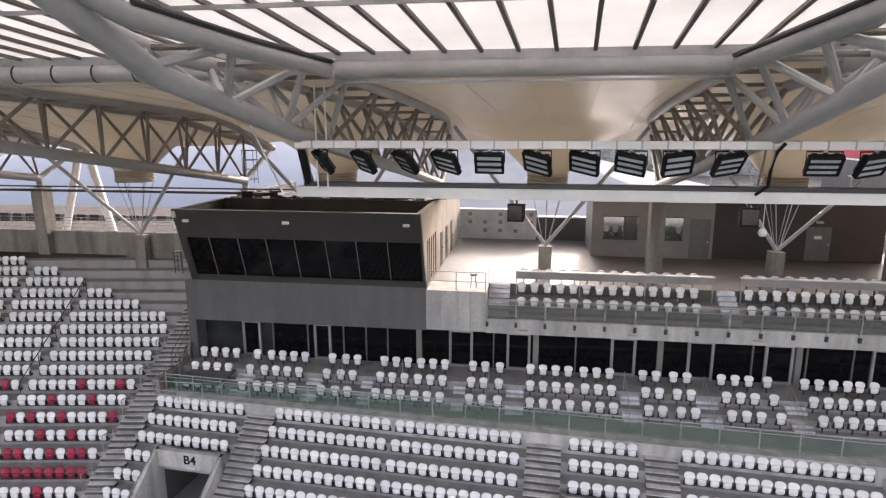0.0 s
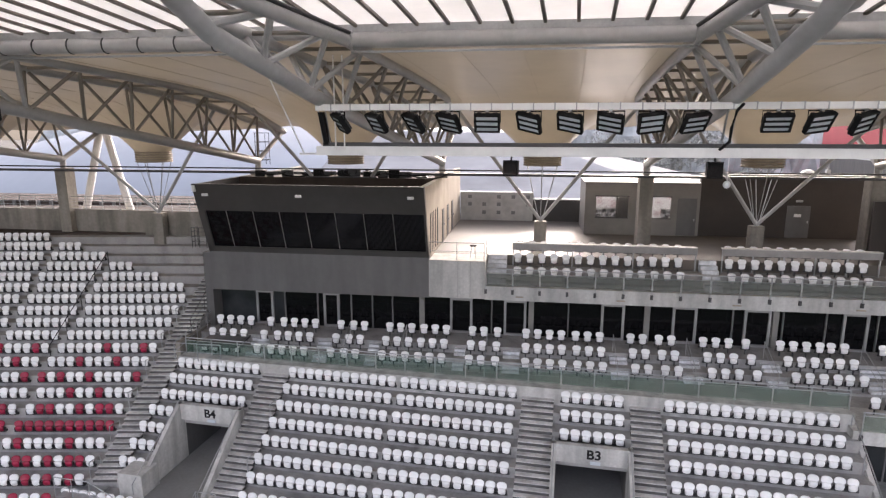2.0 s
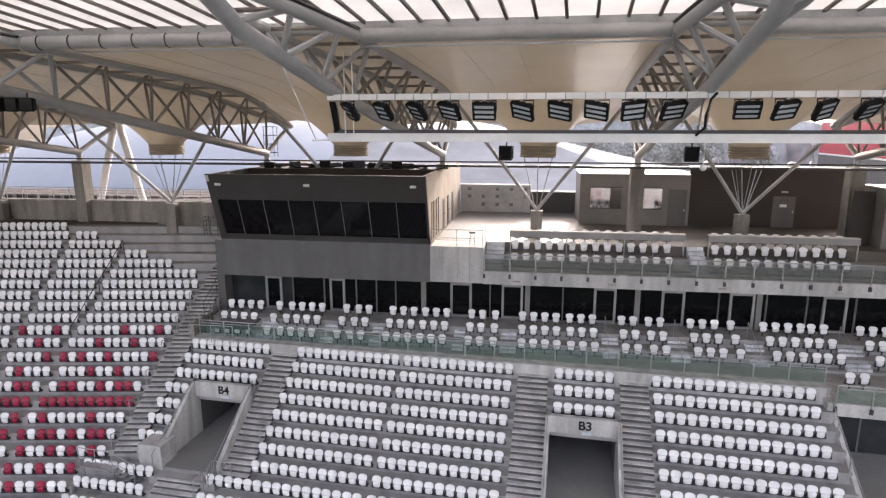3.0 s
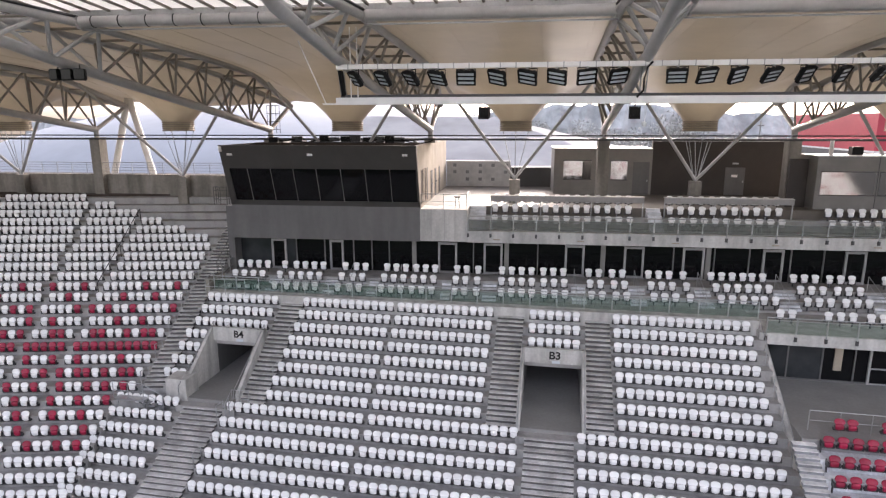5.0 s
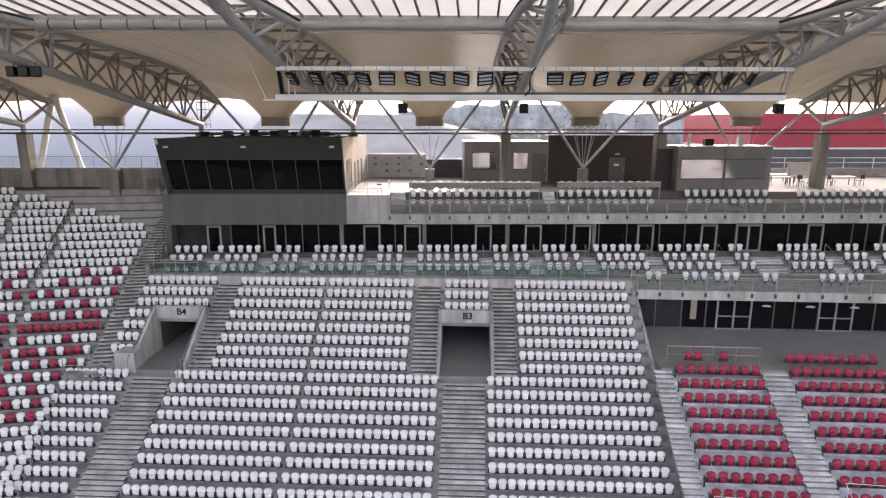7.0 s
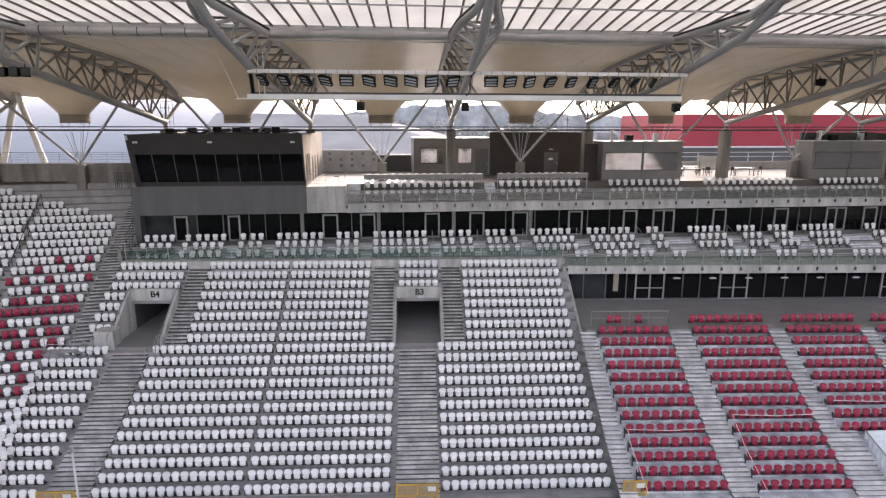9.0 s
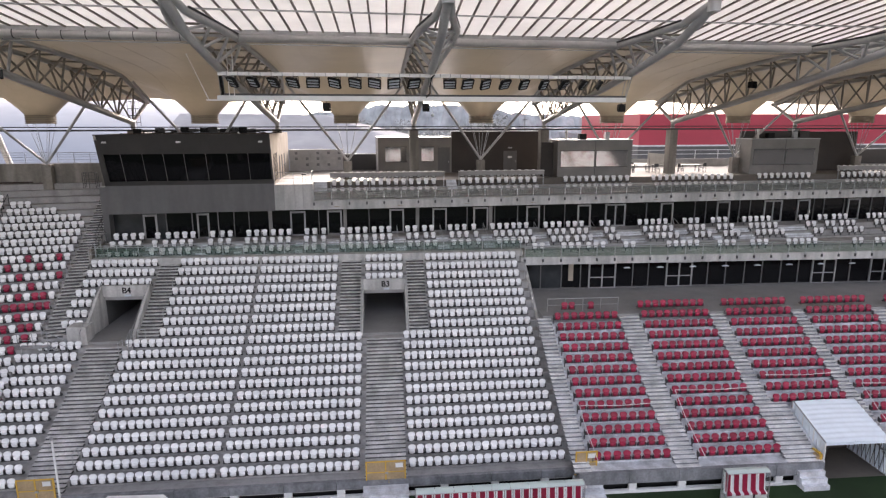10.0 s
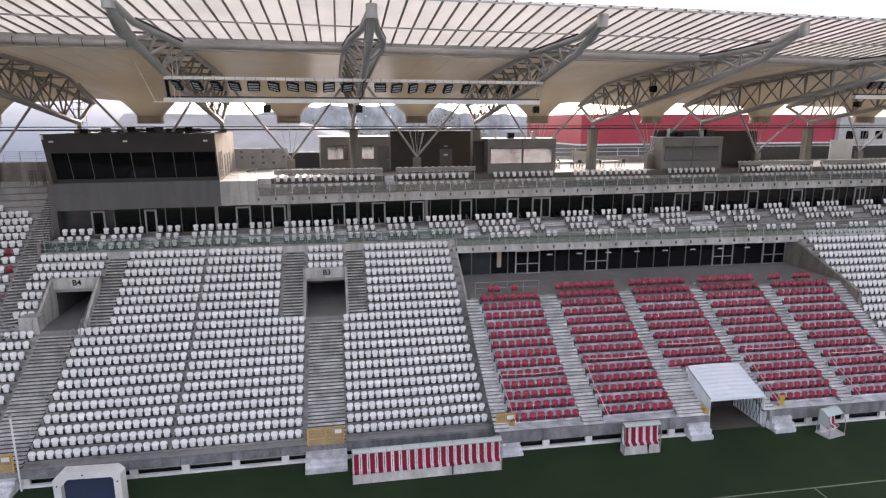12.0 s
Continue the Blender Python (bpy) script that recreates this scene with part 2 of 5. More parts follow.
    t = Shape().box(28.65, -60, TURF, 28.75, -24.46, TURF + 0.006)
    ob = part("halfway_line", t, LINE)
    ob.matrix_world = RED
    tagged(ob, "white painted halfway line on the turf", "line marking", kind="structure")


ground()


# ---- the stand: rows of stepped concrete ----
def Y(i):
    return -16.5 + 0.8 * i


def Z(i):
    """Height of tread i: the rake steepens a little with height."""
    return 1.6 + 0.3822 * i + 0.00504 * i * i if i <= 19 else 10.68 + 0.5 * (i - 19)


def rise(i):
    return Z(i + 1) - Z(i)


PIVOT, BEND = (-22.5, -6.0), 12.5
CORNER = Matrix.Translation((PIVOT[0], PIVOT[1], 0)) @ Matrix.Rotation(radians(BEND), 4, 'Z') @ Matrix.Translation((-PIVOT[0], -PIVOT[1], 0))


def ZC(i):
    """Treads of the corner stand lie a hair above those they meet."""
    return Z(i) + 0.012


def ZR(i):
    """Treads of the red block rise to a higher walkway."""
    return Z(i) + 0.76 + 0.03 * i


def edge(i):
    """Right edge of the corner stand, which meets the press box."""
    return -25.0 if i < 12 else -23.93 + 0.1235 * i


B3X, B4X = (-1.69, 1.46), (-20.8, -17.6)


def stand_rows():
    stand = thing("grandstand", "grey concrete stepped terrace of a football stand", "grandstand", kind="structure", base=MAIN)
    for i in range(20):
        if 12 <= i <= 16:
            spans = [(-22.95, B4X[0] - 0.2), (B4X[1] + 0.2, B3X[0] - 0.2), (B3X[1] + 0.2, 11.3)]
        else:
            spans = [(-25.4 if i < 12 else -22.95, 11.3)]
        for a, b in spans:
            part("terrace_step", Shape().box(a, Y(i), Z(i) - 0.62, b, Y(i) + 0.9, Z(i)), CONCRETE, stand)
    corner = thing("corner_grandstand", "grey concrete stepped terrace of the turned corner stand", "grandstand", kind="structure", base=MAIN)
    for i in range(32):
        part("terrace_step", Shape().box(-75, Y(i), ZC(i) - 0.8, edge(i), Y(i) + 0.9, ZC(i), CORNER), CONCRETE, corner)
    red = thing("lower_grandstand", "grey concrete stepped terrace under red seats", "grandstand", kind="structure", base=RED)
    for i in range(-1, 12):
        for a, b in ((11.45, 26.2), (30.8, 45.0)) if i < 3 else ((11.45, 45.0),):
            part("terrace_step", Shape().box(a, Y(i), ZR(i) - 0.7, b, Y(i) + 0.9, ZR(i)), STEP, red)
    part("walkway", Shape().box(11.45, Y(12), ZR(12) - 0.6, 45.2, 0.4, ZR(12)), SCREED, red, "smooth grey screed walkway")
    far = thing("far_grandstand", "grey concrete stepped terrace beyond the red block", "grandstand", kind="structure", base=RED)
    for i in range(20):
        part("terrace_step", Shape().box(45.0 if i < 12 else 45.35, Y(i), Z(i) - 0.62, 112, Y(i) + 0.9, Z(i)), CONCRETE, far)


stand_rows()


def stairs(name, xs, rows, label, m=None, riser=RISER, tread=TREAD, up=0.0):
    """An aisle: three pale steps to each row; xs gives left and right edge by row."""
    # dark risers under pale tread plates: step shading comes from the two colours
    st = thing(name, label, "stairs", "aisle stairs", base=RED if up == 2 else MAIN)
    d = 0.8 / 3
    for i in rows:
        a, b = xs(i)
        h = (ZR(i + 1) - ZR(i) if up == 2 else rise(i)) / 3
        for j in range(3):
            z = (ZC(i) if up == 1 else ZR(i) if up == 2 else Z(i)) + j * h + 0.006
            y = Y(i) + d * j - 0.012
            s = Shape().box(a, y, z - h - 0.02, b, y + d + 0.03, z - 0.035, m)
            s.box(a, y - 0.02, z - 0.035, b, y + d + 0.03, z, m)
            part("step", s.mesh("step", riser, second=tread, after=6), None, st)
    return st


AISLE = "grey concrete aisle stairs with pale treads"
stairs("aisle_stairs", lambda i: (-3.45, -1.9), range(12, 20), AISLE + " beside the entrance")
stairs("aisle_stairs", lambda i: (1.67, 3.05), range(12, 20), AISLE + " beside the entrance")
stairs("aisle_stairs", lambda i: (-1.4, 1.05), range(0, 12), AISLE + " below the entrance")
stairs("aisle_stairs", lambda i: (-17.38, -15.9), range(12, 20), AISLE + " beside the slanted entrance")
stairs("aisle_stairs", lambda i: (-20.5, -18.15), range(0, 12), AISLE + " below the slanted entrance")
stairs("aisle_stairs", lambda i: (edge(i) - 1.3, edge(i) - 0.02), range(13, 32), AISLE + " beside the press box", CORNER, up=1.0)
# red block: lighter riser and tread colours carry its stronger light
stairs("aisle_stairs", lambda i: (11.0, 12.0), range(-1, 12), AISLE + " beside the red block", None, FRONTC, LIT_TREAD, 2)
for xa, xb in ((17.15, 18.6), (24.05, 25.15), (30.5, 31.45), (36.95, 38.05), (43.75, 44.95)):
    stairs("aisle_stairs", lambda i: (xa, 26.15 if xa == 24.05 and i < 4 else xb), range(-1, 12), AISLE + " between red seats", None, FRONTC, LIT_TREAD, 2)


# ---- seats ----
def pad(shape, cols, prof, thick):
    """A bowed upright pad: prof rows of (y, z, half width, bow)."""
    n, m = len(cols), len(prof)
    front = [(c * w, y + bo * c * c, z) for y, z, w, bo in prof for c in cols]
    back = [(c * w, y + bo * c * c + thick, z) for y, z, w, bo in prof for c in cols]
    N, fs = m * n, []
    for r in range(m - 1):
        for c in range(n - 1):
            a = r * n + c
            fs += [(a, a + 1, a + n + 1, a + n), (N + a, N + a + n, N + a + n + 1, N + a + 1)]
    rim = list(range(n)) + [r * n + n - 1 for r in range(1, m)] + [(m - 1) * n + c for c in range(n - 2, -1, -1)] + [r * n for r in range(m - 2, 0, -1)]
    fs += [(a, N + a, N + b, b) for a, b in zip(rim, rim[1:] + rim[:1])]
    return shape.add(front + back, fs)


def seat_shapes():
    """A moulded back with rounded shoulders, its pan tipped up before it, and the bracket; origin on the tread under the back, facing -y."""
    cols = (-1.0, -0.55, 0.0, 0.55, 1.0)
    back, pan = Shape(), Shape()
    pad(back, cols, [(-0.03, 0.58, 0.175, -0.03), (-0.015, 0.62, 0.21, -0.04), (0.01, 0.69, 0.222, -0.05), (0.03, 0.755, 0.212, -0.05), (0.04, 0.8, 0.174, -0.04), (0.045, 0.828, 0.105, -0.02)], 0.035)
    pad(pan, cols, [(-0.09, 0.3, 0.12, 0.03), (-0.125, 0.33, 0.156, 0.05), (-0.145, 0.46, 0.172, 0.045), (-0.13, 0.555, 0.165, 0.035), (-0.09, 0.585, 0.13, 0.02)], 0.05)
    # full-width dark beam draws the shade under the seat with the bracket
    beam = Shape().box(-0.25, -0.05, 0.25, 0.25, 0.01, 0.33)
    for x in (-0.2, 0.2):
        beam.box(x - 0.015, -0.1, 0.3, x + 0.015, 0.02, 0.5)
    wall = Shape().add(beam.v, beam.f)
    for x in (-0.2, 0.2):
        wall.box(x - 0.02, 0.01, 0.24, x + 0.02, 0.16, 0.34)
    leg = Shape().add(beam.v, beam.f).box(-0.03, -0.05, 0.0, 0.03, 0.01, 0.26)
    return back, pan, wall, leg


BACK, PAN, BRKT, LEGS = seat_shapes()
SHELL = Shape().add(BACK.v, BACK.f).add(PAN.v, PAN.f)
LOW = 0.97


def wide(shape, f):
    """The red seats are broader and lower."""
    return Shape().add([(x * f, y, z * (LOW if f > 1 else 1)) for x, y, z in shape.v], shape.f)


SEAT_ME = {red: [smooth_by_angle(wide(p, 1.06 if red else 1.0).mesh(n, SEATR if red else SEATW), 50) for n, p in (("backrest", BACK), ("seat_pan", PAN))] for red in (False, True)}
BR_ME = BRKT.mesh("bracket_and_shade", BRACKET)
BR_LOW = wide(BRKT, 1.1).mesh("bracket_and_shade", BRACKET)
BR_LEG = LEGS.mesh("bracket_and_shade", BRACKET)


def seat(p, red, label, group, turn=0, name="stadium_seat", base=BUILDING):
    ob = new(name, SEAT_ME[red][0])
    ob.matrix_world = base @ pose(*p, 0, 0, turn)
    tagged(ob, label, "seat", group)
    for n, me in (("seat_pan", SEAT_ME[red][1]), ("bracket", BR_LEG if base is BUILDING else BR_LOW if red else BR_ME)):
        new(n, me).parent = ob
    return ob


def seat_bank(places, red, label, name="seat_bank", width=1.0, base=MAIN):
    """Many seats as one mesh with a second mesh for the brackets."""
    sv, sf = np.array(SHELL.v) * (width, 1, LOW if width > 1 else 1), SHELL.f
    bv, bf = np.array(BRKT.v) * (1, 1, LOW if width > 1 else 1), BRKT.f
    ob = None
    for v, f, mat, nm in ((sv, sf, SEATRJ if red else SEATWJ, name), (bv, bf, BRACKET, "brackets")):
        vs, fs = [], []
        for k, (x, y, z, turn) in enumerate(places):
            c, s = math.cos(radians(turn)), math.sin(radians(turn))
            q = np.stack([v[:, 0] * c - v[:, 1] * s + x, v[:, 0] * s + v[:, 1] * c + y, v[:, 2] + z], 1)
            o = k * len(v)
            vs += q.tolist()
            fs += [tuple(o + a for a in face) for face in f]
        me = bpy.data.meshes.new(nm)
        me.from_pydata(vs, [], fs)
        me.materials.append(mat)
        smooth_by_angle(me, 50)
        if ob is None:
            ob = tagged(new(nm, me), label, "seats", kind="stuff")
            ob.matrix_world = base
        else:
            b = tagged(new(nm, me), kind="stuff")
            b.parent = ob
    return ob


PITCH = 0.5
rng = random.Random(7)


def run(x0, x1, pitch=PITCH):
    n = int((x1 - x0 + 0.02) / pitch)
    pad = (x1 - x0 - n * pitch) / 2
    return [x0 + pad + pitch * (k + 0.5) for k in range(n)]


def jit(p):
    return (p[0] + rng.uniform(-0.006, 0.006), p[1] + rng.uniform(-0.01, 0.01), p[2])


SEAT_DY, GAP = 0.66, -9.8
white_near, white_far, white_end = [], [], []
for i in range(20):
    left, right = (-15.85, -3.5) if i >= 12 else (-18.1, -1.42)
    xs = [GAP - 0.1 - PITCH * (k + 0.5) for k in range(int((GAP - left) / PITCH))] + [GAP + 0.1 + PITCH * (k + 0.5) for k in range(int((right - GAP) / PITCH))]
    for x in xs:
        p = jit((x, Y(i) + SEAT_DY, Z(i)))
        (white_near if i >= 10 else white_far).append((*p, 0))
    for x in run(3.1 if i >= 12 else 1.08, 10.75):
        white_far.append((*jit((x, Y(i) + SEAT_DY, Z(i))), 0))
    if i >= 17:
        for x in run(-1.6, 1.4) + run(-22.7, -17.45):
            white_near.append((*jit((x, Y(i) + SEAT_DY, Z(i))), 0))
    elif i >= 13:
        for x in run(-22.8, -21.25):
            white_near.append((*jit((x, Y(i) + SEAT_DY, Z(i))), 0))
    elif i < 12:
        for x in run(-24.85, -20.65):
            white_far.append((*jit((x, Y(i) + SEAT_DY, Z(i))), 0))
    if i >= 7:
        for x in run(45.9, 76):
            white_end.append((*jit((x, Y(i) + SEAT_DY, Z(i))), 0))
for p in white_near[:300]:
    seat(p[:3], False, "white moulded plastic stadium seat on a grey bracket", "white seats on the main stand", base=MAIN)
seat_bank(white_far + white_near[300:], False, "rows of white moulded plastic stadium seats on concrete steps")
seat_bank(white_end, False, "rows of white plastic seats beyond the red block", base=RED)

# the corner stand: white with scattered red from its aisle outwards, one all-red row
ENDS = {31: -34.4, 30: -32.5, 29: -30.4, 28: -28.4, 27: -26.7, 26: -24.7, 25: -22.8}
SCATTER = {20: "WRWWWRWWWWWWRWWWRW", 19: "WWWRWWWRWWWWWRWWWW", 18: "RWWWWRWWRWRRWWWWRW", 17: "WWWRWWRWWWWWWRWRWW", 16: "WRRWRWWRRWWRRWWRWR",
           15: "R", 14: "WWWRWWWWRWRWWRWWRW", 13: "WRRWRWRRWRRWRWWRWW", 12: "WRWRWRWWRWRWWRWRWW", 11: "RWWRWWRWWRWWRWWRWW", 10: "WWRWWRWWRWWRWWRWWW", 9: "WRWWRWWRWWRWWRWWRW", 8: "WRWRWWRWWRWWRWRWWW"}
cw, cr = [], []
for i in range(31):
    x, k = ENDS.get(i, -25.05 if i < 12 else edge(i) - 1.45) - 0.26, 0
    aisle = [-28.9 + 0.03 * (i - 16), -32.1 - 0.06 * (i - 20), -39.5, -46.8, -54.0]
    while x > -64:
        if aisle and x < aisle[0] + 0.2:
            x -= 0.42
            aisle.pop(0)
            continue
        q = CORNER @ Vector((x, Y(i) + SEAT_DY, ZC(i)))
        row = SCATTER.get(i, "W")
        (cr if row[k % len(row)] == "R" else cw).append((q.x, q.y, q.z, BEND))
        x -= 0.518
        k += 1
seat_bank(cw, False, "rows of white plastic seats curving round the corner stand")
seat_bank(cr, True, "red plastic seats scattered among white rows")

# red block
reds = []
BLOCKS = ((12.2, 17.05, 12), (18.7, 23.95, 13), (25.2, 30.4, 13), (31.5, 36.85, 13), (38.1, 43.6, 12))
for n, (a, b, top) in enumerate(BLOCKS):
    for i in range(-1, top):
        if n == 2 and i < 3:
            continue
        for x in run(a, b, (b - a) / round((b - a) / 0.585)):
            reds.append((*jit((x, Y(i) + SEAT_DY, ZR(i))), 0))
for x in (13.2, 13.75, 15.2, 38.6, 39.2, 41.0, 41.6, 42.2):
    reds.append((x, Y(12) + SEAT_DY, ZR(12), 0))
for p in reds[:280]:
    seat(p[:3], True, "red moulded plastic stadium seat on a grey bracket", "red seats in the lower block", name="red_seat", base=RED)
seat_bank(reds[280:], True, "rows of red plastic seats on concrete steps", width=1.06, base=RED)


# ---- lounge balcony below the glass front ----
VIP = [(1.75, 2.20, 11.20), (2.20, 3.15, 11.67), (3.15, 5.2, 12.15)]
def balcony():
    b = thing("balcony", "pale concrete balcony with stepped floor before the lounges", "balcony", kind="structure")
    for y0, y1, z in VIP:
        part("tread", Shape().box(-22.4, y0, z - 0.5, 112, y1 + 0.1, z), CONCRETE, b)
    part("end_wall", Shape().box(-22.6, 0.9, 10.3, -22.35, 5.2, 12.3), WALLC, b)
    f = thing("balcony_front", "pale concrete parapet and slab edge of the balcony", "parapet", kind="structure", base=MAIN)
    part("parapet", Shape().box(-22.6, -0.52, 10.1, 11.3, 0.25, 11.55), PALE, f)
    part("front_walk", Shape().box(-22.6, 0.25, 10.7, 11.3, 3.2, 11.185), CONCRETE, f)
    e = thing("slab_edge", "pale concrete slab edge over the concourse", "slab", kind="structure", base=RED)
    part("slab", Shape().box(11.0, -0.96, 10.45, 112, 1.6, 11.08), PALE, e)
    part("rear_slab", Shape().box(11.0, 1.6, 10.5, 112, 9.5, 11.06), CONCRETE, e)
    part("side_wall", Shape().prism([(Y(12), 6.0), (Y(12), Z(12) - 0.05), (-0.9, 10.45), (0.4, 10.45), (0.4, 6.0)], 11.25, 11.44), PALE, e)


balcony()
vip = []
GROUPS = [(-21.5, 4), (-18.3, 1), (-17.47, 4), (-13.95, 1), (-13.18, 2), (-11.02, 3), (-9.0, 3), (-6.2, 2), (-4.78, 1), (-3.18, 4), (-0.45, 3), (2.5, 2), (4.0, 2), (6.3, 3), (8.47, 1), (10.2, 4), (12.7, 2), (15.2, 3), (17.35, 3), (20.6, 2), (24.4, 5), (28.95, 3), (31.9, 3), (35.2, 5), (41.3, 2), (43.4, 2), (45.0, 3), (48.9, 4), (52.7, 4), (56.1, 5), (61.7, 4), (65.6, 4)]
for x0, n in GROUPS:
    for k in range(n):
        x = x0 + k * (0.65 if n > 1 else 0.5)
        for r, (yy, zz) in enumerate(((4.0, 12.15), (3.0, 11.67), (2.0, 11.20), (-0.1 - 0.08 * max(0.0, x0 - 11), 11.08))):
            if r == 3 and x0 < 10.5:
                continue
            vip.append((x + (0.0 if x0 < 10 else 0.05 * r), yy, zz))
for p in vip:
    seat(p, False, "white padded plastic seat on the lounge balcony", "white seats on the lounge balcony", name="lounge_seat")


# ---- press box, slab, terrace ----
def press_box():
    b = thing("press_box", "dark grey clad press box with a leaning window front", "building", kind="structure")
    x0, x1 = -22.0, -8.75
    def lean(z):
        return 4.2 - (z - 16.85) * 1.4 / 4.1 if z > 16.85 else 4.2
    part("lower_wall", Shape().box(x0, 4.2, 14.52, x1, 5.24, 16.85), CLAD, b, "mid grey smooth cladding")
    part("window_band", Shape().prism([(lean(16.9) + 0.12, 16.85), (lean(19.45) + 0.12, 19.45), (lean(19.45) + 0.4, 19.45), (lean(16.9) + 0.4, 16.85)], x0 + 0.35, x1 - 0.1), BLACKG, b, "black tinted glazing")
    part("sill", Shape().prism([(4.2, 16.85), (lean(17.2), 17.2), (lean(17.2) + 0.3, 17.2), (4.5, 16.85)], x0, x1), DARKCLAD, b)
    part("fascia", Shape().prism([(lean(19.42), 19.42), (2.78, 20.98), (3.12, 20.98), (lean(19.42) + 0.35, 19.42)], x0, x1), DARKCLAD, b, "near-black sloping fascia panel")
    for xa, xb in ((x0, x0 + 0.4), (x1 - 0.12, x1)):
        part("end_pier", Shape().prism([(4.2, 16.85), (lean(19.45), 19.45), (lean(19.45) + 0.3, 19.45), (4.5, 16.85)], xa, xb), DARKCLAD, b)
    for x in (-20.36, -18.74, -17.17, -15.59, -13.92, -12.27, -10.61):
        part("mullion", Shape().prism([(lean(17.2) + 0.06, 17.2), (lean(19.42) + 0.06, 19.42), (lean(19.42) + 0.16, 19.42), (lean(17.2) + 0.16, 17.2)], x - 0.015, x + 0.015), CABIN, b)
    for x in (-21.3, -15.8, -9.5):
        part("flood_lamp", Shape().box(x - 0.16, 2.86, 20.3, x + 0.16, 3.02, 20.44), WHITEP, b, "small white wall lamp")
    part("side_wall", Shape().prism([(4.5, 16.75), (lean(19.42) + 0.3, 19.42), (3.12, 20.96), (19.3, 20.9), (19.3, 16.75)], x1 - 0.3, x1 + 0.003), RENDERC, b, "cream rendered side wall")
    part("far_wall", Shape().prism([(4.25, 14.7), (4.25, 16.75), (2.98, 20.96), (19.3, 20.96), (19.3, 14.7)], x0 + 0.004, x0 + 0.3), DARKCLAD, b)
    part("roof", Shape().box(x0 + 0.3, 3.1, 20.1, x1 - 0.3, 19.3, 20.3), BITUMEN, b, "dark brown roof felt")
    part("rear_parapet", Shape().box(x0 + 0.3, 7.85, 20.3, x1 - 0.3, 8.15, 20.98), BITUMEN, b)
    part("corner_lamp", Shape().box(x0 + 0.04, 2.72, 20.55, x0 + 0.2, 2.92, 20.9), WHITEP, b, "small white lamp on the fascia corner")
    for y, w in ((4.75, 0.1), (5.35, 0.1), (5.95, 0.1), (6.6, 0.1), (7.3, 0.35), (9.4, 0.8), (11.6, 0.8), (14.0, 0.8)):
        door = w > 0.5
        part("door" if door else "window_slit", Shape().box(x1 - 0.02, y, 16.8 if door else 17.0, x1 + 0.03, y + w, 18.9 if door else 19.3), DARKST, b)


press_box()


def terrace():
    t = thing("upper_terrace", "pale concrete upper terrace slab with stepped front", "terrace", kind="structure")
    part("slab", Shape().box(-8.7, 4.25, 14.55, 112, 20, 15.3), PALE, t)
    part("box_slab", Shape().box(-22.0, 5.24, 14.6, -8.7, 20, 15.3), CLAD, t)
    part("stair_wall", Shape().box(-22.5, 4.28, 10.5, -22.02, 9.4, 16.75), CLAD, t)
    part("fascia", Shape().box(-5.56, 4.2, 14.53, 112, 4.6, 15.32), PALE, t)
    part("block", Shape().box(-8.745, 4.195, 14.6, -5.56, 6.3, 16.74), PALE, t, "white concrete end block")
    for x in (-8.0, -7.1, -6.4):
        part("panel_joint", Shape().box(x, 4.185, 14.65, x + 0.03, 4.195, 16.7), CONCRETE, t)
    part("front_tread", Shape().box(-5.56, 4.6, 15.2, 112, 5.25, 15.5), CONCRETE, t)
    part("rear_tread", Shape().box(-5.56, 5.15, 15.2, 112, 6.2, 16.15), CONCRETE, t)
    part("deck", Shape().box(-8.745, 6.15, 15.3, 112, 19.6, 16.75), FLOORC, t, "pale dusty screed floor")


terrace()


def lounge_front():
    g = thing("lounge_front", "dark glazed lounge front with grey frames and doors", "window", kind="structure")
    part("glazing", Shape().box(-17.9, 5.26, 12.15, 112, 5.3, 14.6), BLACKG, g)
    # end panes are paler: reflections on the glass are put into the colour
    part("side_glazing", Shape().box(-22.2, 5.26, 12.15, -17.9, 5.3, 14.6), SIDEG, g, "grey end glazing with reflections in its colour")
    xs = [-22.1, -19.72, -18.65, -17.86, -15.78, -15.44, -14.44, -13.67, -12.36, -11.12, -9.31, -7.54, -6.44, -5.2, -4.52, -3.15, -0.81, 1.14, 2.24, 3.56, 5.04, 6.22, 8.1, 8.92, 10.22, 10.7, 12.88]
    x = 14.3
    k = 0
    while x < 80:
        xs.append(x)
        x += (1.15, 2.0, 1.6, 1.15, 2.3)[k % 5]
        k += 1
    doors = [(-19.7, -18.6), (-15.4, -14.4), (-7.65, -6.33), (-4.49, -3.2), (1.01, 2.31), (4.9, 6.21), (8.68, 10.07), (13.7, 15.0), (18.7, 20.0), (21.45, 23.5), (27.1, 28.4), (33.0, 34.4), (38.1, 40.1), (41.8, 43.2), (47.5, 48.9), (53.4, 54.9), (57.8, 59.3), (62.3, 63.9)]
    for x in xs:
        if all(x < a - 0.25 or x > b + 0.25 for a, b in doors):
            part("mullion", Shape().box(x - 0.04, 5.16, 12.15, x + 0.04, 5.26, 14.55), CLAD, g)
    for x in (-9.33, -2.92, 3.53, 10.3):
        part("post", Shape().box(x - 0.15, 5.1, 12.15, x + 0.15, 5.26, 14.55), CABIN, g)
    for a, b in doors:
        d = part("door", Shape().box(a + 0.14, 5.2, 12.3, b - 0.14, 5.25, 14.15), BLACKG, g, "dark glazed door")
        for x in ((a + 0.07, b - 0.07) if b - a < 1.6 else (a + 0.07, (a + b) / 2, b - 0.07)):
            part("jamb", Shape().box(x - 0.07, 5.12, 12.15, x + 0.07, 5.25, 14.15), FRAME, d)
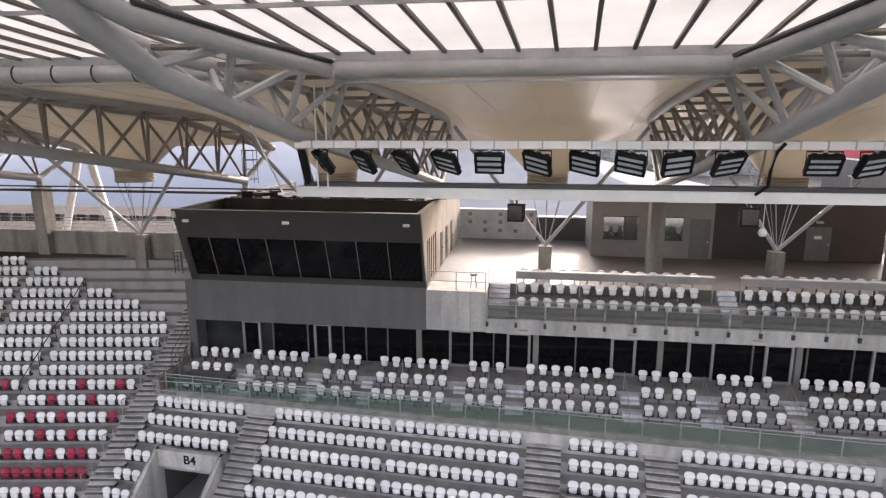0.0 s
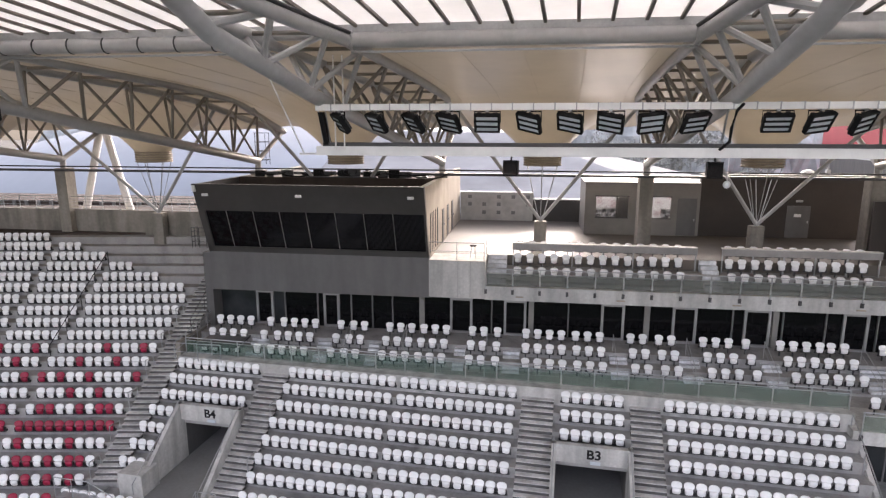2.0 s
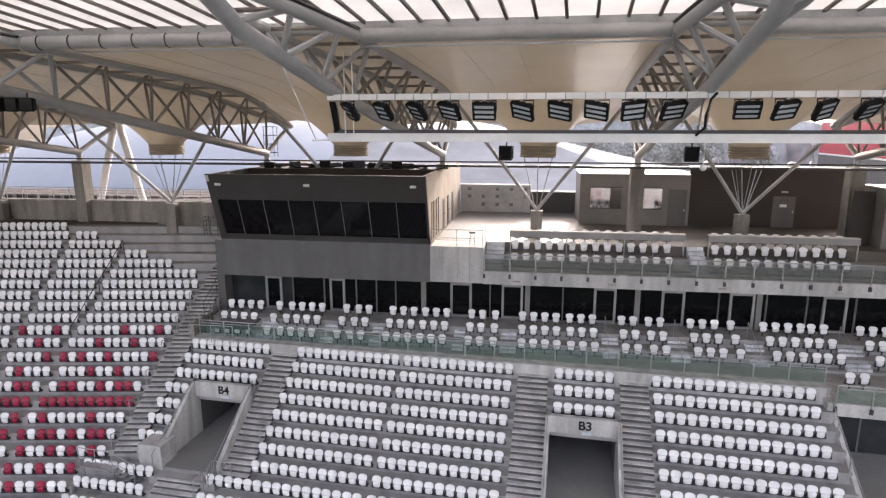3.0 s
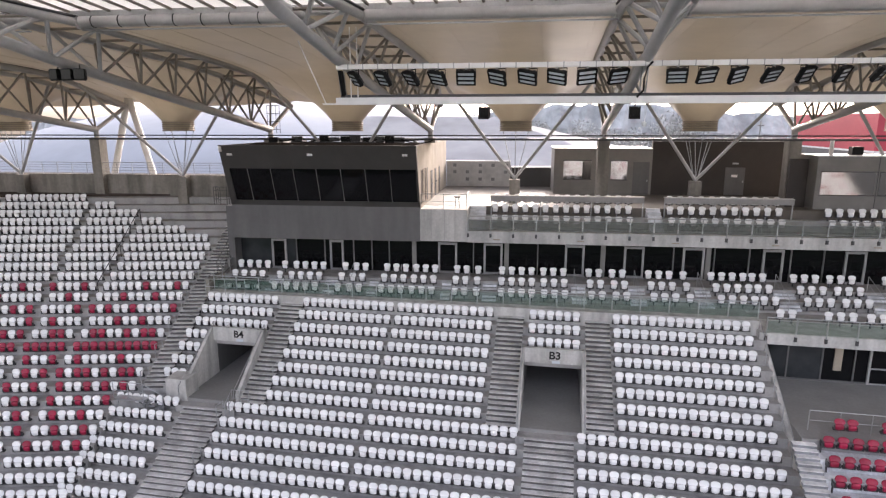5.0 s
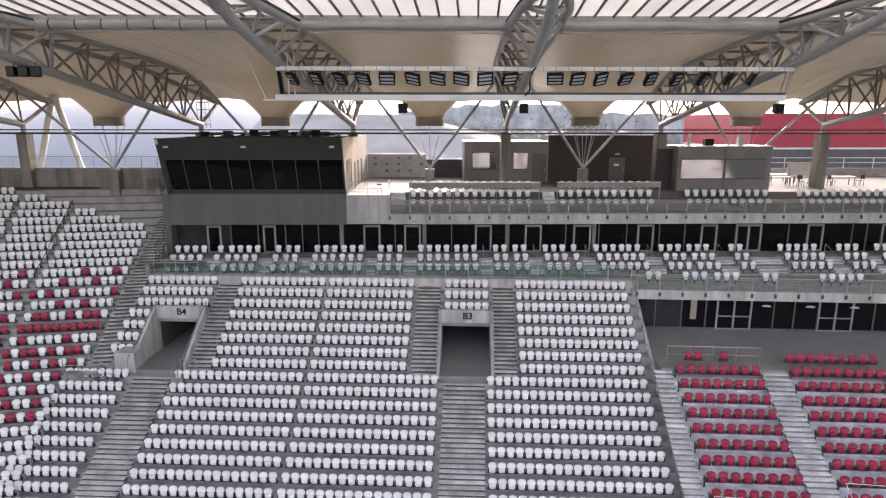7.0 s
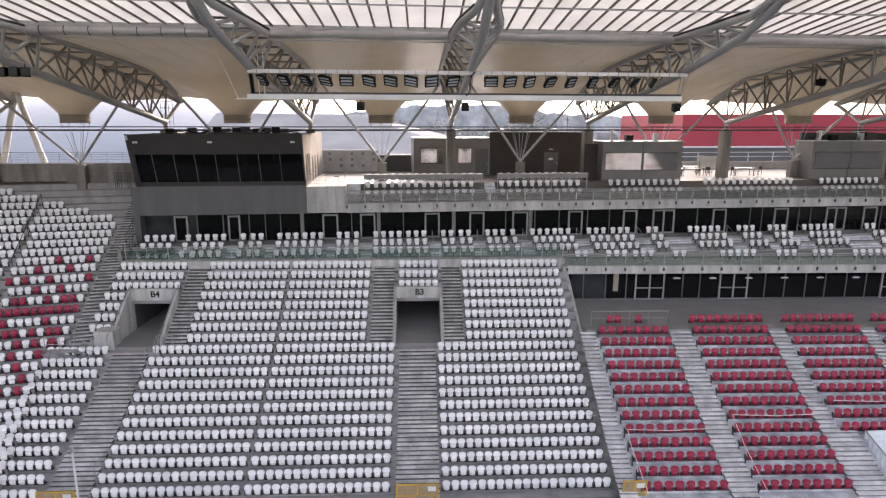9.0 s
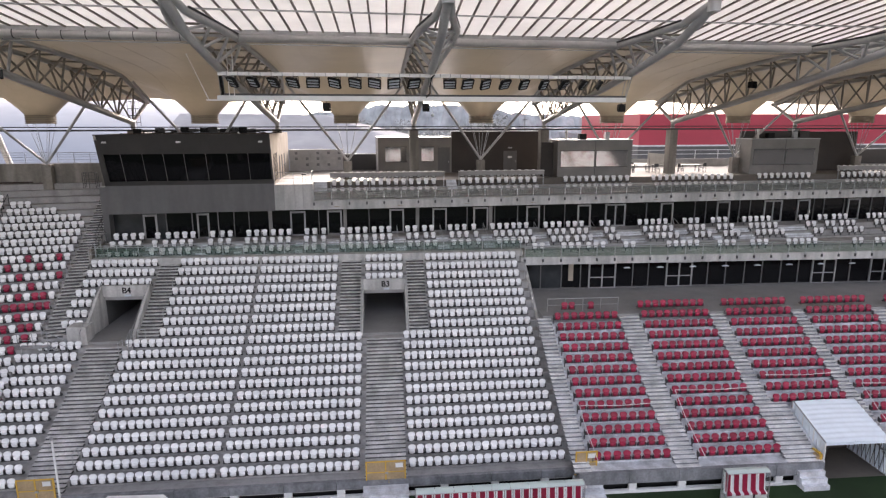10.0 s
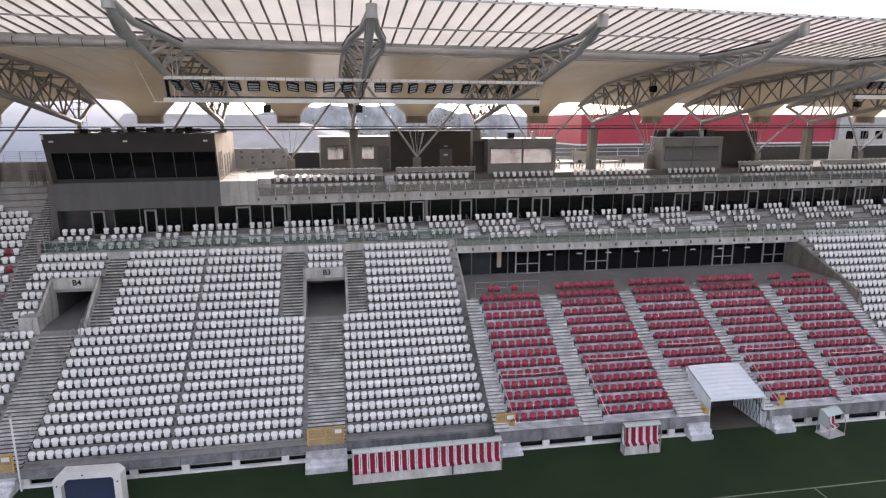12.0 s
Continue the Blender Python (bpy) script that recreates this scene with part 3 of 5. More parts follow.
        part("header", Shape().box(a, 5.12, 14.15, b, 5.25, 14.3), FRAME, d)
        part("threshold", Shape().box(a + 0.14, 5.14, 12.15, b - 0.14, 5.25, 12.28), FRAME, d)


lounge_front()


def pit_front():
    g = thing("concourse_front", "dark concourse windows with thin grey mullions", "window", kind="structure", base=RED)
    z0 = ZR(12)
    part("glazing", Shape().box(11.45, 0.3, z0, 45.1, 0.34, 10.45), BLACKG, g)
    part("end_wall", Shape().prism([(-9.0, 6.0), (-9.0, 7.6), (-0.9, 10.5), (0.5, 10.5), (0.5, 6.0)], 45.05, 45.33), WALLC, g)
    part("wall_base", Shape().box(11.45, 0.2, z0, 45.05, 0.3, z0 + 0.1), CLAD, g)
    for x in (12.96, 14.75, 16.4, 20.95, 22.32, 27.6, 29.2, 30.9, 32.5, 34.2, 35.8, 40.6):
        part("mullion", Shape().box(x - 0.04, 0.22, z0 + 0.1, x + 0.04, 0.3, 10.45), CLAD, g)
    for a, b in ((17.15, 19.4), (23.93, 26.15), (37.09, 39.18), (42.5, 44.9)):
        d = part("double_door", Shape().box(a, 0.24, z0 + 0.01, b, 0.28, 10.2), BLACKG, g, "dark glazed double door")
        for x in (a, (a + b) / 2, b):
            part("jamb", Shape().box(x - 0.06, 0.17, z0 + 0.01, x + 0.06, 0.29, 10.2), FRAME, d)
        for z in (z0 + 0.06, z0 + 0.95, 10.16):
            part("rail", Shape().box(a, 0.18, z - 0.04, b, 0.28, z + 0.04), FRAME, d)
    part("side_light", Shape().box(11.9, 0.25, z0 + 0.1, 14.7, 0.29, 10.3), SIDEG, g, "grey side glazing")
    # pale box for the upper pier only, where light falls on it
    part("lit_pier", Shape().box(15.35, 0.2, z0 + 0.7, 15.75, 0.29, 10.4), RENDERC, g, "lit upper part of a pier, drawn pale")


pit_front()


# ---- roof ----
# outermost bays lie out of view, added to shut out side light
FEET = [-76.0, -62.4, -48.7, -35.4, -21.05, -8.75, 3.75, 16.55, 30.1, 43.9, 58.8, 74.0, 89.0, 104.0]
SHEAR = [-3.2, -2.8, -2.4, -2.0, -1.6, -1.25, -1.0, -0.45, 0.0, 0.4, 0.8, 1.2, 1.6, 2.0]


def tx(k, y):
    """The x of truss k at depth y: the trusses splay a little towards the pitch."""
    return FEET[k] + SHEAR[k] * (9.4 - y) / 19.0


LOWER = [(9.4, 21.9), (-9.6, 25.05), (-15.3, 26.2), (-17.4, 27.1), (-18.7, 27.7)]
UPPER = [(12.9, 23.75), (4.8, 25.65), (-1.0, 26.15), (-10.0, 26.7), (-14.0, 26.8), (-16.6, 27.05), (-18.7, 27.8)]


def along(path, y):
    for (a, za), (b, zb) in zip(path, path[1:]):
        if b <= y <= a:
            return za + (zb - za) * (a - y) / (a - b)
    return path[-1][1]


def half(y):
    """Half the distance between the two upper chords."""
    return 1.25 if -13 < y < 6 else (1.25 * max(0.05, (y + 18.7) / 5.7) if y <= -13 else 1.25 * max(0.1, (12.9 - y) / 6.9))


def truss(k):
    t = thing("roof_truss", "pale grey painted tubular steel roof truss", "truss", "roof trusses", "structure")
    part("lower_chord", Shape().tube([(tx(k, y), y, z) for y, z in LOWER], 0.24, 14), STEEL, t, smooth=True)
    for s in (-1, 1):
        part("upper_chord", Shape().tube([(tx(k, y) + s * half(y), y, z) for y, z in UPPER], 0.2, 12), STEEL, t, smooth=True)
        part("clamp_rail", Shape().tube([(tx(k, y) + s * (half(y) + 0.14), y, z + 0.2) for y, z in UPPER[1:-1]], 0.06, 6), DARKST, t)
    part("foot_strut", Shape().tube([(tx(k, 9.4), 9.4, 21.9), (tx(k, 12.9), 12.9, 23.75)], 0.16, 10), STEEL, t, smooth=True)
    ys = [9.4, 6.6, 3.8, 1.0, -1.8, -4.6, -7.4, -10.2, -13.0, -15.6]
    for n, (a, b) in enumerate(zip(ys, ys[1:])):
        m = (a + b) / 2
        for s in (-1, 1):
            top = (tx(k, m) + s * half(m), m, along(UPPER, m))
            # struts farther in take the shaded steel copy
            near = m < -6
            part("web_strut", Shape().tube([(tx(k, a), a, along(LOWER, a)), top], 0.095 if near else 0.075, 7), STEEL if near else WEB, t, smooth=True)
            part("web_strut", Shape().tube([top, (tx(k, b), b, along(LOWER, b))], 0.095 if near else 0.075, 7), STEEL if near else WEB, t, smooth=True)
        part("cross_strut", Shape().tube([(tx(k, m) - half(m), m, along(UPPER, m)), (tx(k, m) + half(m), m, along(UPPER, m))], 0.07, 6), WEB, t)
    part("tip", Shape().tube([(tx(k, -18.7), -18.7, 28.1), (tx(k, -18.7), -18.7, 27.35)], 0.32, 12), STEEL, t, smooth=True)
    return t


for k in range(len(FEET)):
    truss(k)


def roof_skin():
    tube = thing("edge_tube", "grey tubular steel purlin along the roof", "beam", kind="structure")
    for k in range(len(FEET) - 1):
        a, b = tx(k, -10) + 1.25, tx(k + 1, -10) - 1.25
        part("tube", Shape().tube([(a, -10, 26.72), (b, -10, 26.72)], 0.24, 14), STEEL, tube, smooth=True)
        part("tube", Shape().tube([(a - 2.5, -10, 26.9), (a, -10, 26.9)], 0.16, 10), STEEL, tube, smooth=True)
        part("bracket_rail", Shape().box(a, -9.75, 26.38, b, -9.65, 26.44), GALV, tube)
        for e in (a + 0.12, b - 0.12):
            part("flange", Shape().tube([(e - 0.05, -10, 26.72), (e + 0.05, -10, 26.72)], 0.31, 14), STEEL, tube)
        if k <= 4:
            q = a + 0.8
            while q < b - 0.5:
                part("collar", Shape().tube([(q - 0.02, -10, 26.72), (q + 0.02, -10, 26.72)], 0.262, 14), DARKST, tube)
                q += 1.25
    # membrane: one funnel in every bay
    for k in range(len(FEET) - 1):
        nx, ny, neck = 56, 64, 1.1
        xm = (FEET[k] + FEET[k + 1]) / 2
        vs, fs = [], []
        for j in range(ny + 1):
            y = -10.0 + j * 24.2 / ny
            xa, xb = tx(k, y), tx(k + 1, y)
            for i in range(nx + 1):
                u = i / nx
                x = xa + (xb - xa) * u
                base = 26.75 - 0.55 * (y + 10) / 14 if y < 4 else 26.2 - (y - 4) * 0.2
                base -= 0.35 * math.sin(math.pi * u) * math.sin(math.pi * 0.5 * min(1, (y + 10) / 14))
                r = math.hypot(x - xm, y - 9.0)
                cone = 22.5 + 3.3 * (1 - math.exp(-max(0.0, r - neck) / 2.5)) + 0.09 * max(0.0, r - 4)
                h = 0.45
                q = max(0.0, min(1.0, 0.5 + 0.5 * (cone - base) / h))
                z = cone * (1 - q) + base * q - h * q * (1 - q)
                w = min(1.0, min(u, 1 - u) / 0.07)
                z = base * (1 - w) + z * w
                px, py = x, y
                if r < neck:
                    f = neck / max(r, 1e-3)
                    px, py, z = xm + (x - xm) * f, 9.0 + (y - 9.0) * f, 22.5
                vs.append((px, py, z))
        for j in range(ny):
            for i in range(nx):
                a = j * (nx + 1) + i
                q = (a, a + 1, a + nx + 2, a + nx + 1)
                if any(vs[c][2] > 22.5001 for c in q):
                    fs.append(q)
        s = Shape().add(vs, fs)
        m = thing("roof_membrane", "tan stretched fabric roof bay drawn down to a funnel", "canopy", "roof bays", "structure")
        part("fabric", s, MEMB, m, smooth=True)
        for i in (9, 19, 28, 37, 47):
            line = [vs[j * (nx + 1) + i] for j in range(0, ny + 1, 2)]
            line = [(px, py, z - 0.012) for px, py, z in line if z > 22.6 and py < 8.0]
            part("seam", Shape().tube(line, 0.007, 4), MEMB, m)
        ring = Shape()
        for z in (21.85, 22.0, 22.15, 22.3, 22.45):
            ring.tube([(xm + 1.12 * math.cos(a), 9.0 + 1.12 * math.sin(a), z) for a in [2 * math.pi * q / 24 for q in range(25)]], 0.055, 6)
        part("ring", ring, RENDERC, m, "ribbed ring at the mouth of the funnel")
        part("collar", Shape().tube([(xm, 9.0, 21.85), (xm, 9.0, 22.5)], 1.1, 24), MEMB, m, smooth=True)
    # translucent sheets over the front
    pc = thing("roof_glazing", "translucent white roof sheets on slim grey ribs", "roof", kind="structure")
    y0, y1, z0, z1 = -9.9, -20.1, 27.15, 28.34
    part("sheet", Shape().hexa([(-76, y0, z0), (112, y0, z0), (112, y1, z1), (-76, y1, z1)], [(-76, y0, z0 + 0.05), (112, y0, z0 + 0.05), (112, y1, z1 + 0.05), (-76, y1, z1 + 0.05)]), POLY, pc)
    part("gutter", Shape().box(-76, -10.12, 26.93, 112, -9.86, 27.16), GALV, pc, "grey gutter along the roof joint")
    x = -0.02 - 0.94 * 70
    while x < 104:
        # the ribs splay with the trusses
        e = x + 1.25 * float(np.interp(x, FEET, SHEAR)) / 19.0 * (y0 - y1)
        part("rib", Shape().hexa([(x - 0.05, y0, z0 - 0.1), (x + 0.05, y0, z0 - 0.1), (e + 0.05, y1, z1 - 0.1), (e - 0.05, y1, z1 - 0.1)], [(x - 0.05, y0, z0 - 0.01), (x + 0.05, y0, z0 - 0.01), (e + 0.05, y1, z1 - 0.01), (e - 0.05, y1, z1 - 0.01)]), STEELB, pc)
        x += 0.94
    for f in (0.0, 0.45, 1.0):
        y, z = y0 + (y1 - y0) * f, z0 + (z1 - z0) * f
        part("cross_rail", Shape().box(-76, y - 0.04, z - 0.2, 112, y + 0.04, z - 0.12), GALV, pc)


roof_skin()


def columns():
    for k, x in enumerate(FEET):
        c = thing("roof_column", "grey concrete column under a truss foot", "column", "roof columns", "structure")
        part("shaft", Shape().box(x - 0.4, 9.0, 20.95 if k in (4, 5) else 14.5, x + 0.4, 9.9, 21.3), WALLC, c)
        part("bearing", Shape().tube([(x, 9.4, 21.3), (x, 9.4, 22.1)], 0.2, 10), STEEL, c)
    for k, (a, b) in enumerate(zip(FEET, FEET[1:])):
        x = (a + b) / 2
        if k == 4:
            v = thing("tie_column", "low steel rail with two struts on the press box roof", "column", "strut piers", "structure")
            part("sole_plate", Shape().box(x - 2.3, 7.86, 20.98, x + 2.3, 8.14, 21.05), DARKST, v)
            for e in (a + 1.2, b - 1.2):
                part("strut", Shape().tube([(x + (e - x) * 0.39, 8.02, 21.05), (e, 6.5, 25.2)], 0.11, 10), STEEL, v, smooth=True)
            continue
        v = thing("tie_column", "short concrete pier with a fan of steel struts", "column", "strut piers", "structure")
        part("pier", Shape().box(x - 0.38, 8.7, 15.0, x + 0.38, 9.3, 18.35), WALLC, v)
        for e in (a + 1.2, b - 1.2):
            part("strut", Shape().tube([(x, 9.0, 18.4), (e, 6.5, 25.2)], 0.11, 10), STEEL, v, smooth=True)
        for q in range(6):
            ang = 2 * math.pi * (q + 0.5) / 6
            part("cable", Shape().tube([(x + 0.12 * math.cos(ang), 9.0, 18.4), (x + 1.05 * math.cos(ang), 9.0 + 1.05 * math.sin(ang), 21.85)], 0.025, 5), GALV, v)
    s = thing("service_rail", "dark cable tray running along the columns", "cable tray", kind="structure")
    part("tray", Shape().box(-76, 8.3, 21.15, 112, 8.6, 21.3), DARKST, s)
    part("pipe", Shape().tube([(-76, 8.2, 21.5), (112, 8.2, 21.5)], 0.05, 6), DARKST, s)


columns()


def light_bars():
    g = thing("floodlight_gantry", "white steel gantry with two long rails", "gantry", kind="structure")
    part("upper_rail", Shape().box(-10.1, -9.5, 24.65, 16.1, -9.3, 24.85), WHITEP, g)
    part("lower_rail", Shape().box(-10.3, -9.0, 23.2, 16.1, -8.4, 23.5), WHITEP, g)
    part("lower_tray", Shape().box(-10.1, -8.9, 23.5, 16.1, -8.5, 23.62), DARKST, g)


light_bars()


def far_bars():
    g = thing("floodlight_gantry", "white steel gantry with two rails beyond the red block", "gantry", kind="structure")
    part("upper_rail", Shape().box(45.5, -9.5, 25.33, 71.5, -9.3, 25.53), WHITEP, g)
    part("lower_rail", Shape().box(45.3, -9.0, 23.88, 71.5, -8.4, 24.18), WHITEP, g)
    part("lower_tray", Shape().box(45.5, -8.9, 24.18, 71.5, -8.5, 24.3), DARKST, g)
    for x in (45.65, 58.3, 71.3):
        part("hanger", Shape().tube([(x, -9.4, 26.2), (x, -9.2, 25.4), (x, -8.7, 24.1)], 0.03, 6), GALV, g)


far_bars()


# ---- back of the terrace, cabins, walls ----
def cabins():
    w = thing("rear_wall", "grey insulation board wall behind the terrace", "wall", kind="structure")
    part("wall", Shape().box(-8.7, 19.3, 16.7, -2.95, 19.6, 18.97), INSUL, w)
    part("dark_infill", Shape().box(-2.95, 19.35, 16.7, 3.0, 19.55, 18.45), DARKCLAD, w, "near-black infill panel")
    part("infill_rail", Shape().box(-2.95, 19.3, 18.45, 3.0, 19.6, 18.55), WHITEP, w)
    c = thing("control_cabin", "grey clad cabin with small windows and a door", "cabin", kind="structure")
    part("body", Shape().box(0.6, 14.0, 16.75, 8.2, 18.5, 20.38), CABIN, c)
    for a, b in ((1.35, 3.5), (5.05, 6.3)):
        w = part("window", Shape().box(a, 13.95, 17.95, b, 14.0, 19.4), CABG, c)
        for z in (17.9, 19.4):
            part("frame", Shape().box(a - 0.05, 13.93, z, b + 0.05, 13.99, z + 0.06), DARKCLAD, w)
    part("door", Shape().box(6.75, 13.96, 16.8, 8.0, 14.0, 19.35), CLAD, c)
    d = thing("dark_wall", "near-black panel wall with a grey door", "wall", kind="structure")
    part("wall", Shape().box(8.2, 14.2, 16.75, 18.35, 14.5, 20.95), BROWNW, d)
    part("door", Shape().box(13.8, 14.15, 16.8, 15.25, 14.2, 18.95), CLAD, d)
    for a, b in ((17.2, 24.7), (37.4, 45.0)):
        m = thing("commentary_cabin", "grey commentary cabin with a wide window", "cabin", "commentary cabins", "structure")
        part("body", Shape().box(a, 7.0, 16.75, b, 9.6, 20.2), CABIN, m)
        for xa, xb in ((a + 0.3, (a + b) / 2 - 0.12), ((a + b) / 2 + 0.12, b - 0.5)):
            w = part("window", Shape().box(xa, 6.95, 17.72, xb, 7.0, 19.2), CABG, m)
            for z in (17.66, 19.2):
                part("frame", Shape().box(xa - 0.05, 6.93, z, xb + 0.05, 6.99, z + 0.06), DARKCLAD, w)
    bw = thing("corner_wall", "brown grey concrete wall behind the corner stand", "wall", kind="structure")
    part("wall", Shape().box(-80, 9.5, 14.5, -22.0, 9.8, 18.4), WALLC, bw)
    rw = thing("rear_walk", "dark walkway behind the top row of the corner stand", "walkway", kind="structure", base=MAIN)
    part("slab", Shape().box(-75, 9.15, 15.9, -21.0, 24.0, 16.85, CORNER), BITUMEN, rw)


cabins()


# ---- entrances ----
def portal(name, x0, x1, label):
    p = thing(name, label, "entrance", "stand entrances", "structure", base=MAIN)
    yf = Y(17) - 0.02
    ye = Y(12) + 0.35
    part("lintel", Shape().box(x0 - 0.2, yf - 0.25, 9.25, x1 + 0.2, yf, 10.1), PALE, p)
    for a, b in ((x0 - 0.2, x0), (x1, x1 + 0.2)):
        part("cheek", Shape().prism([(ye, 6.4), (ye, Z(12) + 0.55), (ye + 0.25, Z(12) + 0.75), (yf - 0.25, 10.1), (yf + 0.1, 10.1), (yf + 0.1, 6.4)], a, b), PALE, p)
        # dark inner walls: the shade inside the passage is put into the colour
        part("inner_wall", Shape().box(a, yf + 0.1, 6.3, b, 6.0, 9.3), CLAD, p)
    part("floor", Shape().box(x0, ye, 6.5, x1, 6.0, 7.0), SCREED, p, "smooth grey screed floor")
    part("landing", Shape().box(x0 - 0.2, Y(12) - 0.25, 6.3, x1 + 0.2, ye, 6.82), CONCRETE, p)
    part("ceiling", Shape().box(x0, yf, 9.15, x1, 6.0, 9.25), CONCRETE, p)
    # back colour carries the passage gloom, blackest in the slanted entrance
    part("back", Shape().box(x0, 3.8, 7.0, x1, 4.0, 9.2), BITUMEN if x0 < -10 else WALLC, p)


portal("entrance_b", *B3X, "concrete stand entrance with a lettered lintel")
portal("entrance_a", *B4X, "slanted concrete stand entrance with a lettered lintel")


def front_wall():
    for base, spans, y, top, name in ((MAIN, ((-24.0, 11.2),), -16.5, 1.68, "main block"), (RED, ((11.2, 26.2), (30.8, 112.0)), -17.3, 1.93, "red block")):
        w = thing("front_wall", "grey front wall of the " + name + " above the turf", "wall", kind="structure", base=base)
        for x0, x1 in spans:
            x = x0
            while x < min(x1, 70) - 0.4:
                part("panel", Shape().box(x, y - 0.26, 1.2, min(x + 2.97, x1), y, top), FRONTC, w)
                part("post", Shape().box(x, y - 0.24, TURF + 0.16, x + 0.45, y - 0.02, 1.2), WHITEP, w)
                x += 3.0
            part("beam", Shape().box(x0, y - 0.3, TURF - 0.1, x1, y - 0.05, TURF + 0.16), WHITEP, w)
            # black sheet behind the posts stands in for the shade under the stand
            part("void", Shape().box(x0, y + 0.2, TURF - 0.1, x1, y + 0.3, 1.3), BLACKP, w)
    p = thing("tunnel_flank", "grey concrete flank wall beside the players tunnel", "wall", kind="structure", base=RED)
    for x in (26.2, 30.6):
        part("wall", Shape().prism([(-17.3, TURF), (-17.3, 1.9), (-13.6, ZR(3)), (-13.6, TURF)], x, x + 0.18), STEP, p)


front_wall()


# ---- distance ----
def distance():
    r = thing("red_hall", "long red sheet metal hall", "building", kind="structure")
    part("wall", Shape().box(109, 172, 13.3, 232, 230, 25.0), REDMET, r)
    part("plinth", Shape().box(109, 172.3, 0, 232, 230, 12.7), CLAD, r, "dark grey plinth")
    part("band", Shape().box(109, 171.8, 12.7, 232, 230, 13.3), WHITEP, r, "white band under the red sheets")
    e = thing("office_block", "pale grey office block beside the red hall", "building", kind="structure")
    part("wall", Shape().box(232, 170, 0, 330, 220, 24.0), INSUL, e)
    for k in range(8):
        part("window", Shape().box(236 + 8 * k, 169.8, 14.5, 240 + 8 * k, 170, 18.0), BLACKG, e)
    p = thing("rear_parapet", "pale low parapet with white rails behind the terrace", "parapet", kind="structure")
    part("wall", Shape().box(18.0, 19.4, 16.75, 46.0, 19.6, 17.6), INSUL, p)
    part("dark_wall", Shape().box(46.0, 19.4, 16.75, 112, 19.6, 18.5), DARKCLAD, p)
    for z in (18.1, 18.58):
        part("rail", Shape().box(18.0, 19.45, z, 112, 19.53, z + 0.07), WHITEP, p)
    for k in range(32):
        part("post", Shape().box(18.0 + 3 * k, 19.46, 17.6, 18.06 + 3 * k, 19.52, 18.6), WHITEP, p)
    def dome(name, label, cx, cy, rx, ry, z0, h):
        a = thing(name, label, "building", kind="structure")
        n, m = 56, 12
        vs = [(cx + rx * math.cos(2 * math.pi * i / n) * math.cos(math.pi / 2 * j / m), cy + ry * math.sin(2 * math.pi * i / n) * math.cos(math.pi / 2 * j / m), z0 + h * math.sin(math.pi / 2 * j / m)) for j in range(m + 1) for i in range(n)]
        fs = [(j * n + i, j * n + (i + 1) % n, (j + 1) * n + (i + 1) % n, (j + 1) * n + i) for j in range(m) for i in range(n)]
        part("roof", Shape().add(vs, fs), FOIL, a, smooth=True)
        part("drum", Shape().tube([(cx, cy, -0.3), (cx, cy, 1.0)], 1.0, 8), WALLC, a)
    dome("arena_roof", "huge pale blue-white domed arena roof", -62, 125, 88, 70, 4, 24)
    w = thing("woods", "grey hazy bare woods on the horizon", "woods", kind="stuff")
    rr = random.Random(9)
    vs, fs = [], []
    for i in range(241):
        x = -300 + 4.0 * i
        t = 24 + 8 * math.exp(-((x - 45) / 70) ** 2) + 0.8 * math.sin(x * 0.11) + 0.5 * math.sin(x * 0.37 + 1) + rr.uniform(-0.7, 0.7)
        vs += [(x, 300 + 6 * math.sin(x * 0.2), -0.3), (x, 303 + 5 * math.sin(x * 0.23), t * 0.6), (x, 312 + rr.uniform(-3, 3), t), (x, 330, -0.3)]
    for i in range(240):
        for j in range(3):
            a = 4 * i + j
            fs.append((a, a + 4, a + 5, a + 1))
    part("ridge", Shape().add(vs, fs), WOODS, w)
    b = thing("low_annexe", "low dark louvred building behind the corner wall", "building", kind="structure")
    part("wall", Shape().box(-95, 30, 0, -24, 36, 16.2), BITUMEN, b)
    x = -70.0
    while x < -25:
        part("louvre", Shape().box(x, 29.85, 12.5, x + 0.35, 30, 16.2), INSULD, b)
        x += 1.5


distance()


# ---- lettering on the entrances ----
def letters(txt, x, y, z, size, mat, parent):
    cu = bpy.data.curves.new("lettering", 'FONT')
    cu.body, cu.size, cu.align_x, cu.extrude, cu.offset = txt, size, 'CENTER', 0.004, 0.016
    tmp = new("lettering_curve", cu)
    me = bpy.data.meshes.new_from_object(tmp.evaluated_get(bpy.context.evaluated_depsgraph_get()))
    bpy.data.objects.remove(tmp)
    me.materials.clear()
    me.materials.append(mat)
    ob = new("lettering", me)
    ob.matrix_world = pose(x, y, z, 90, 0, 0)
    ob.parent = parent
    return ob


for nm, txt, (x0, x1) in (("entrance_b", "B3", B3X), ("entrance_a", "B4", B4X)):
    p = bpy.data.objects[nm]
    tagged(letters(txt, (x0 + x1) / 2 + 0.1, Y(17) - 0.285, 9.52, 0.62, BLACKP, p), "black painted block letters")
    part("exit_lamp", Shape().box((x0 + x1) / 2 - 0.05, Y(17) - 0.32, 9.27, (x0 + x1) / 2 + 0.4, Y(17) - 0.272, 9.42), LAMPG, p, "small pale exit lamp")


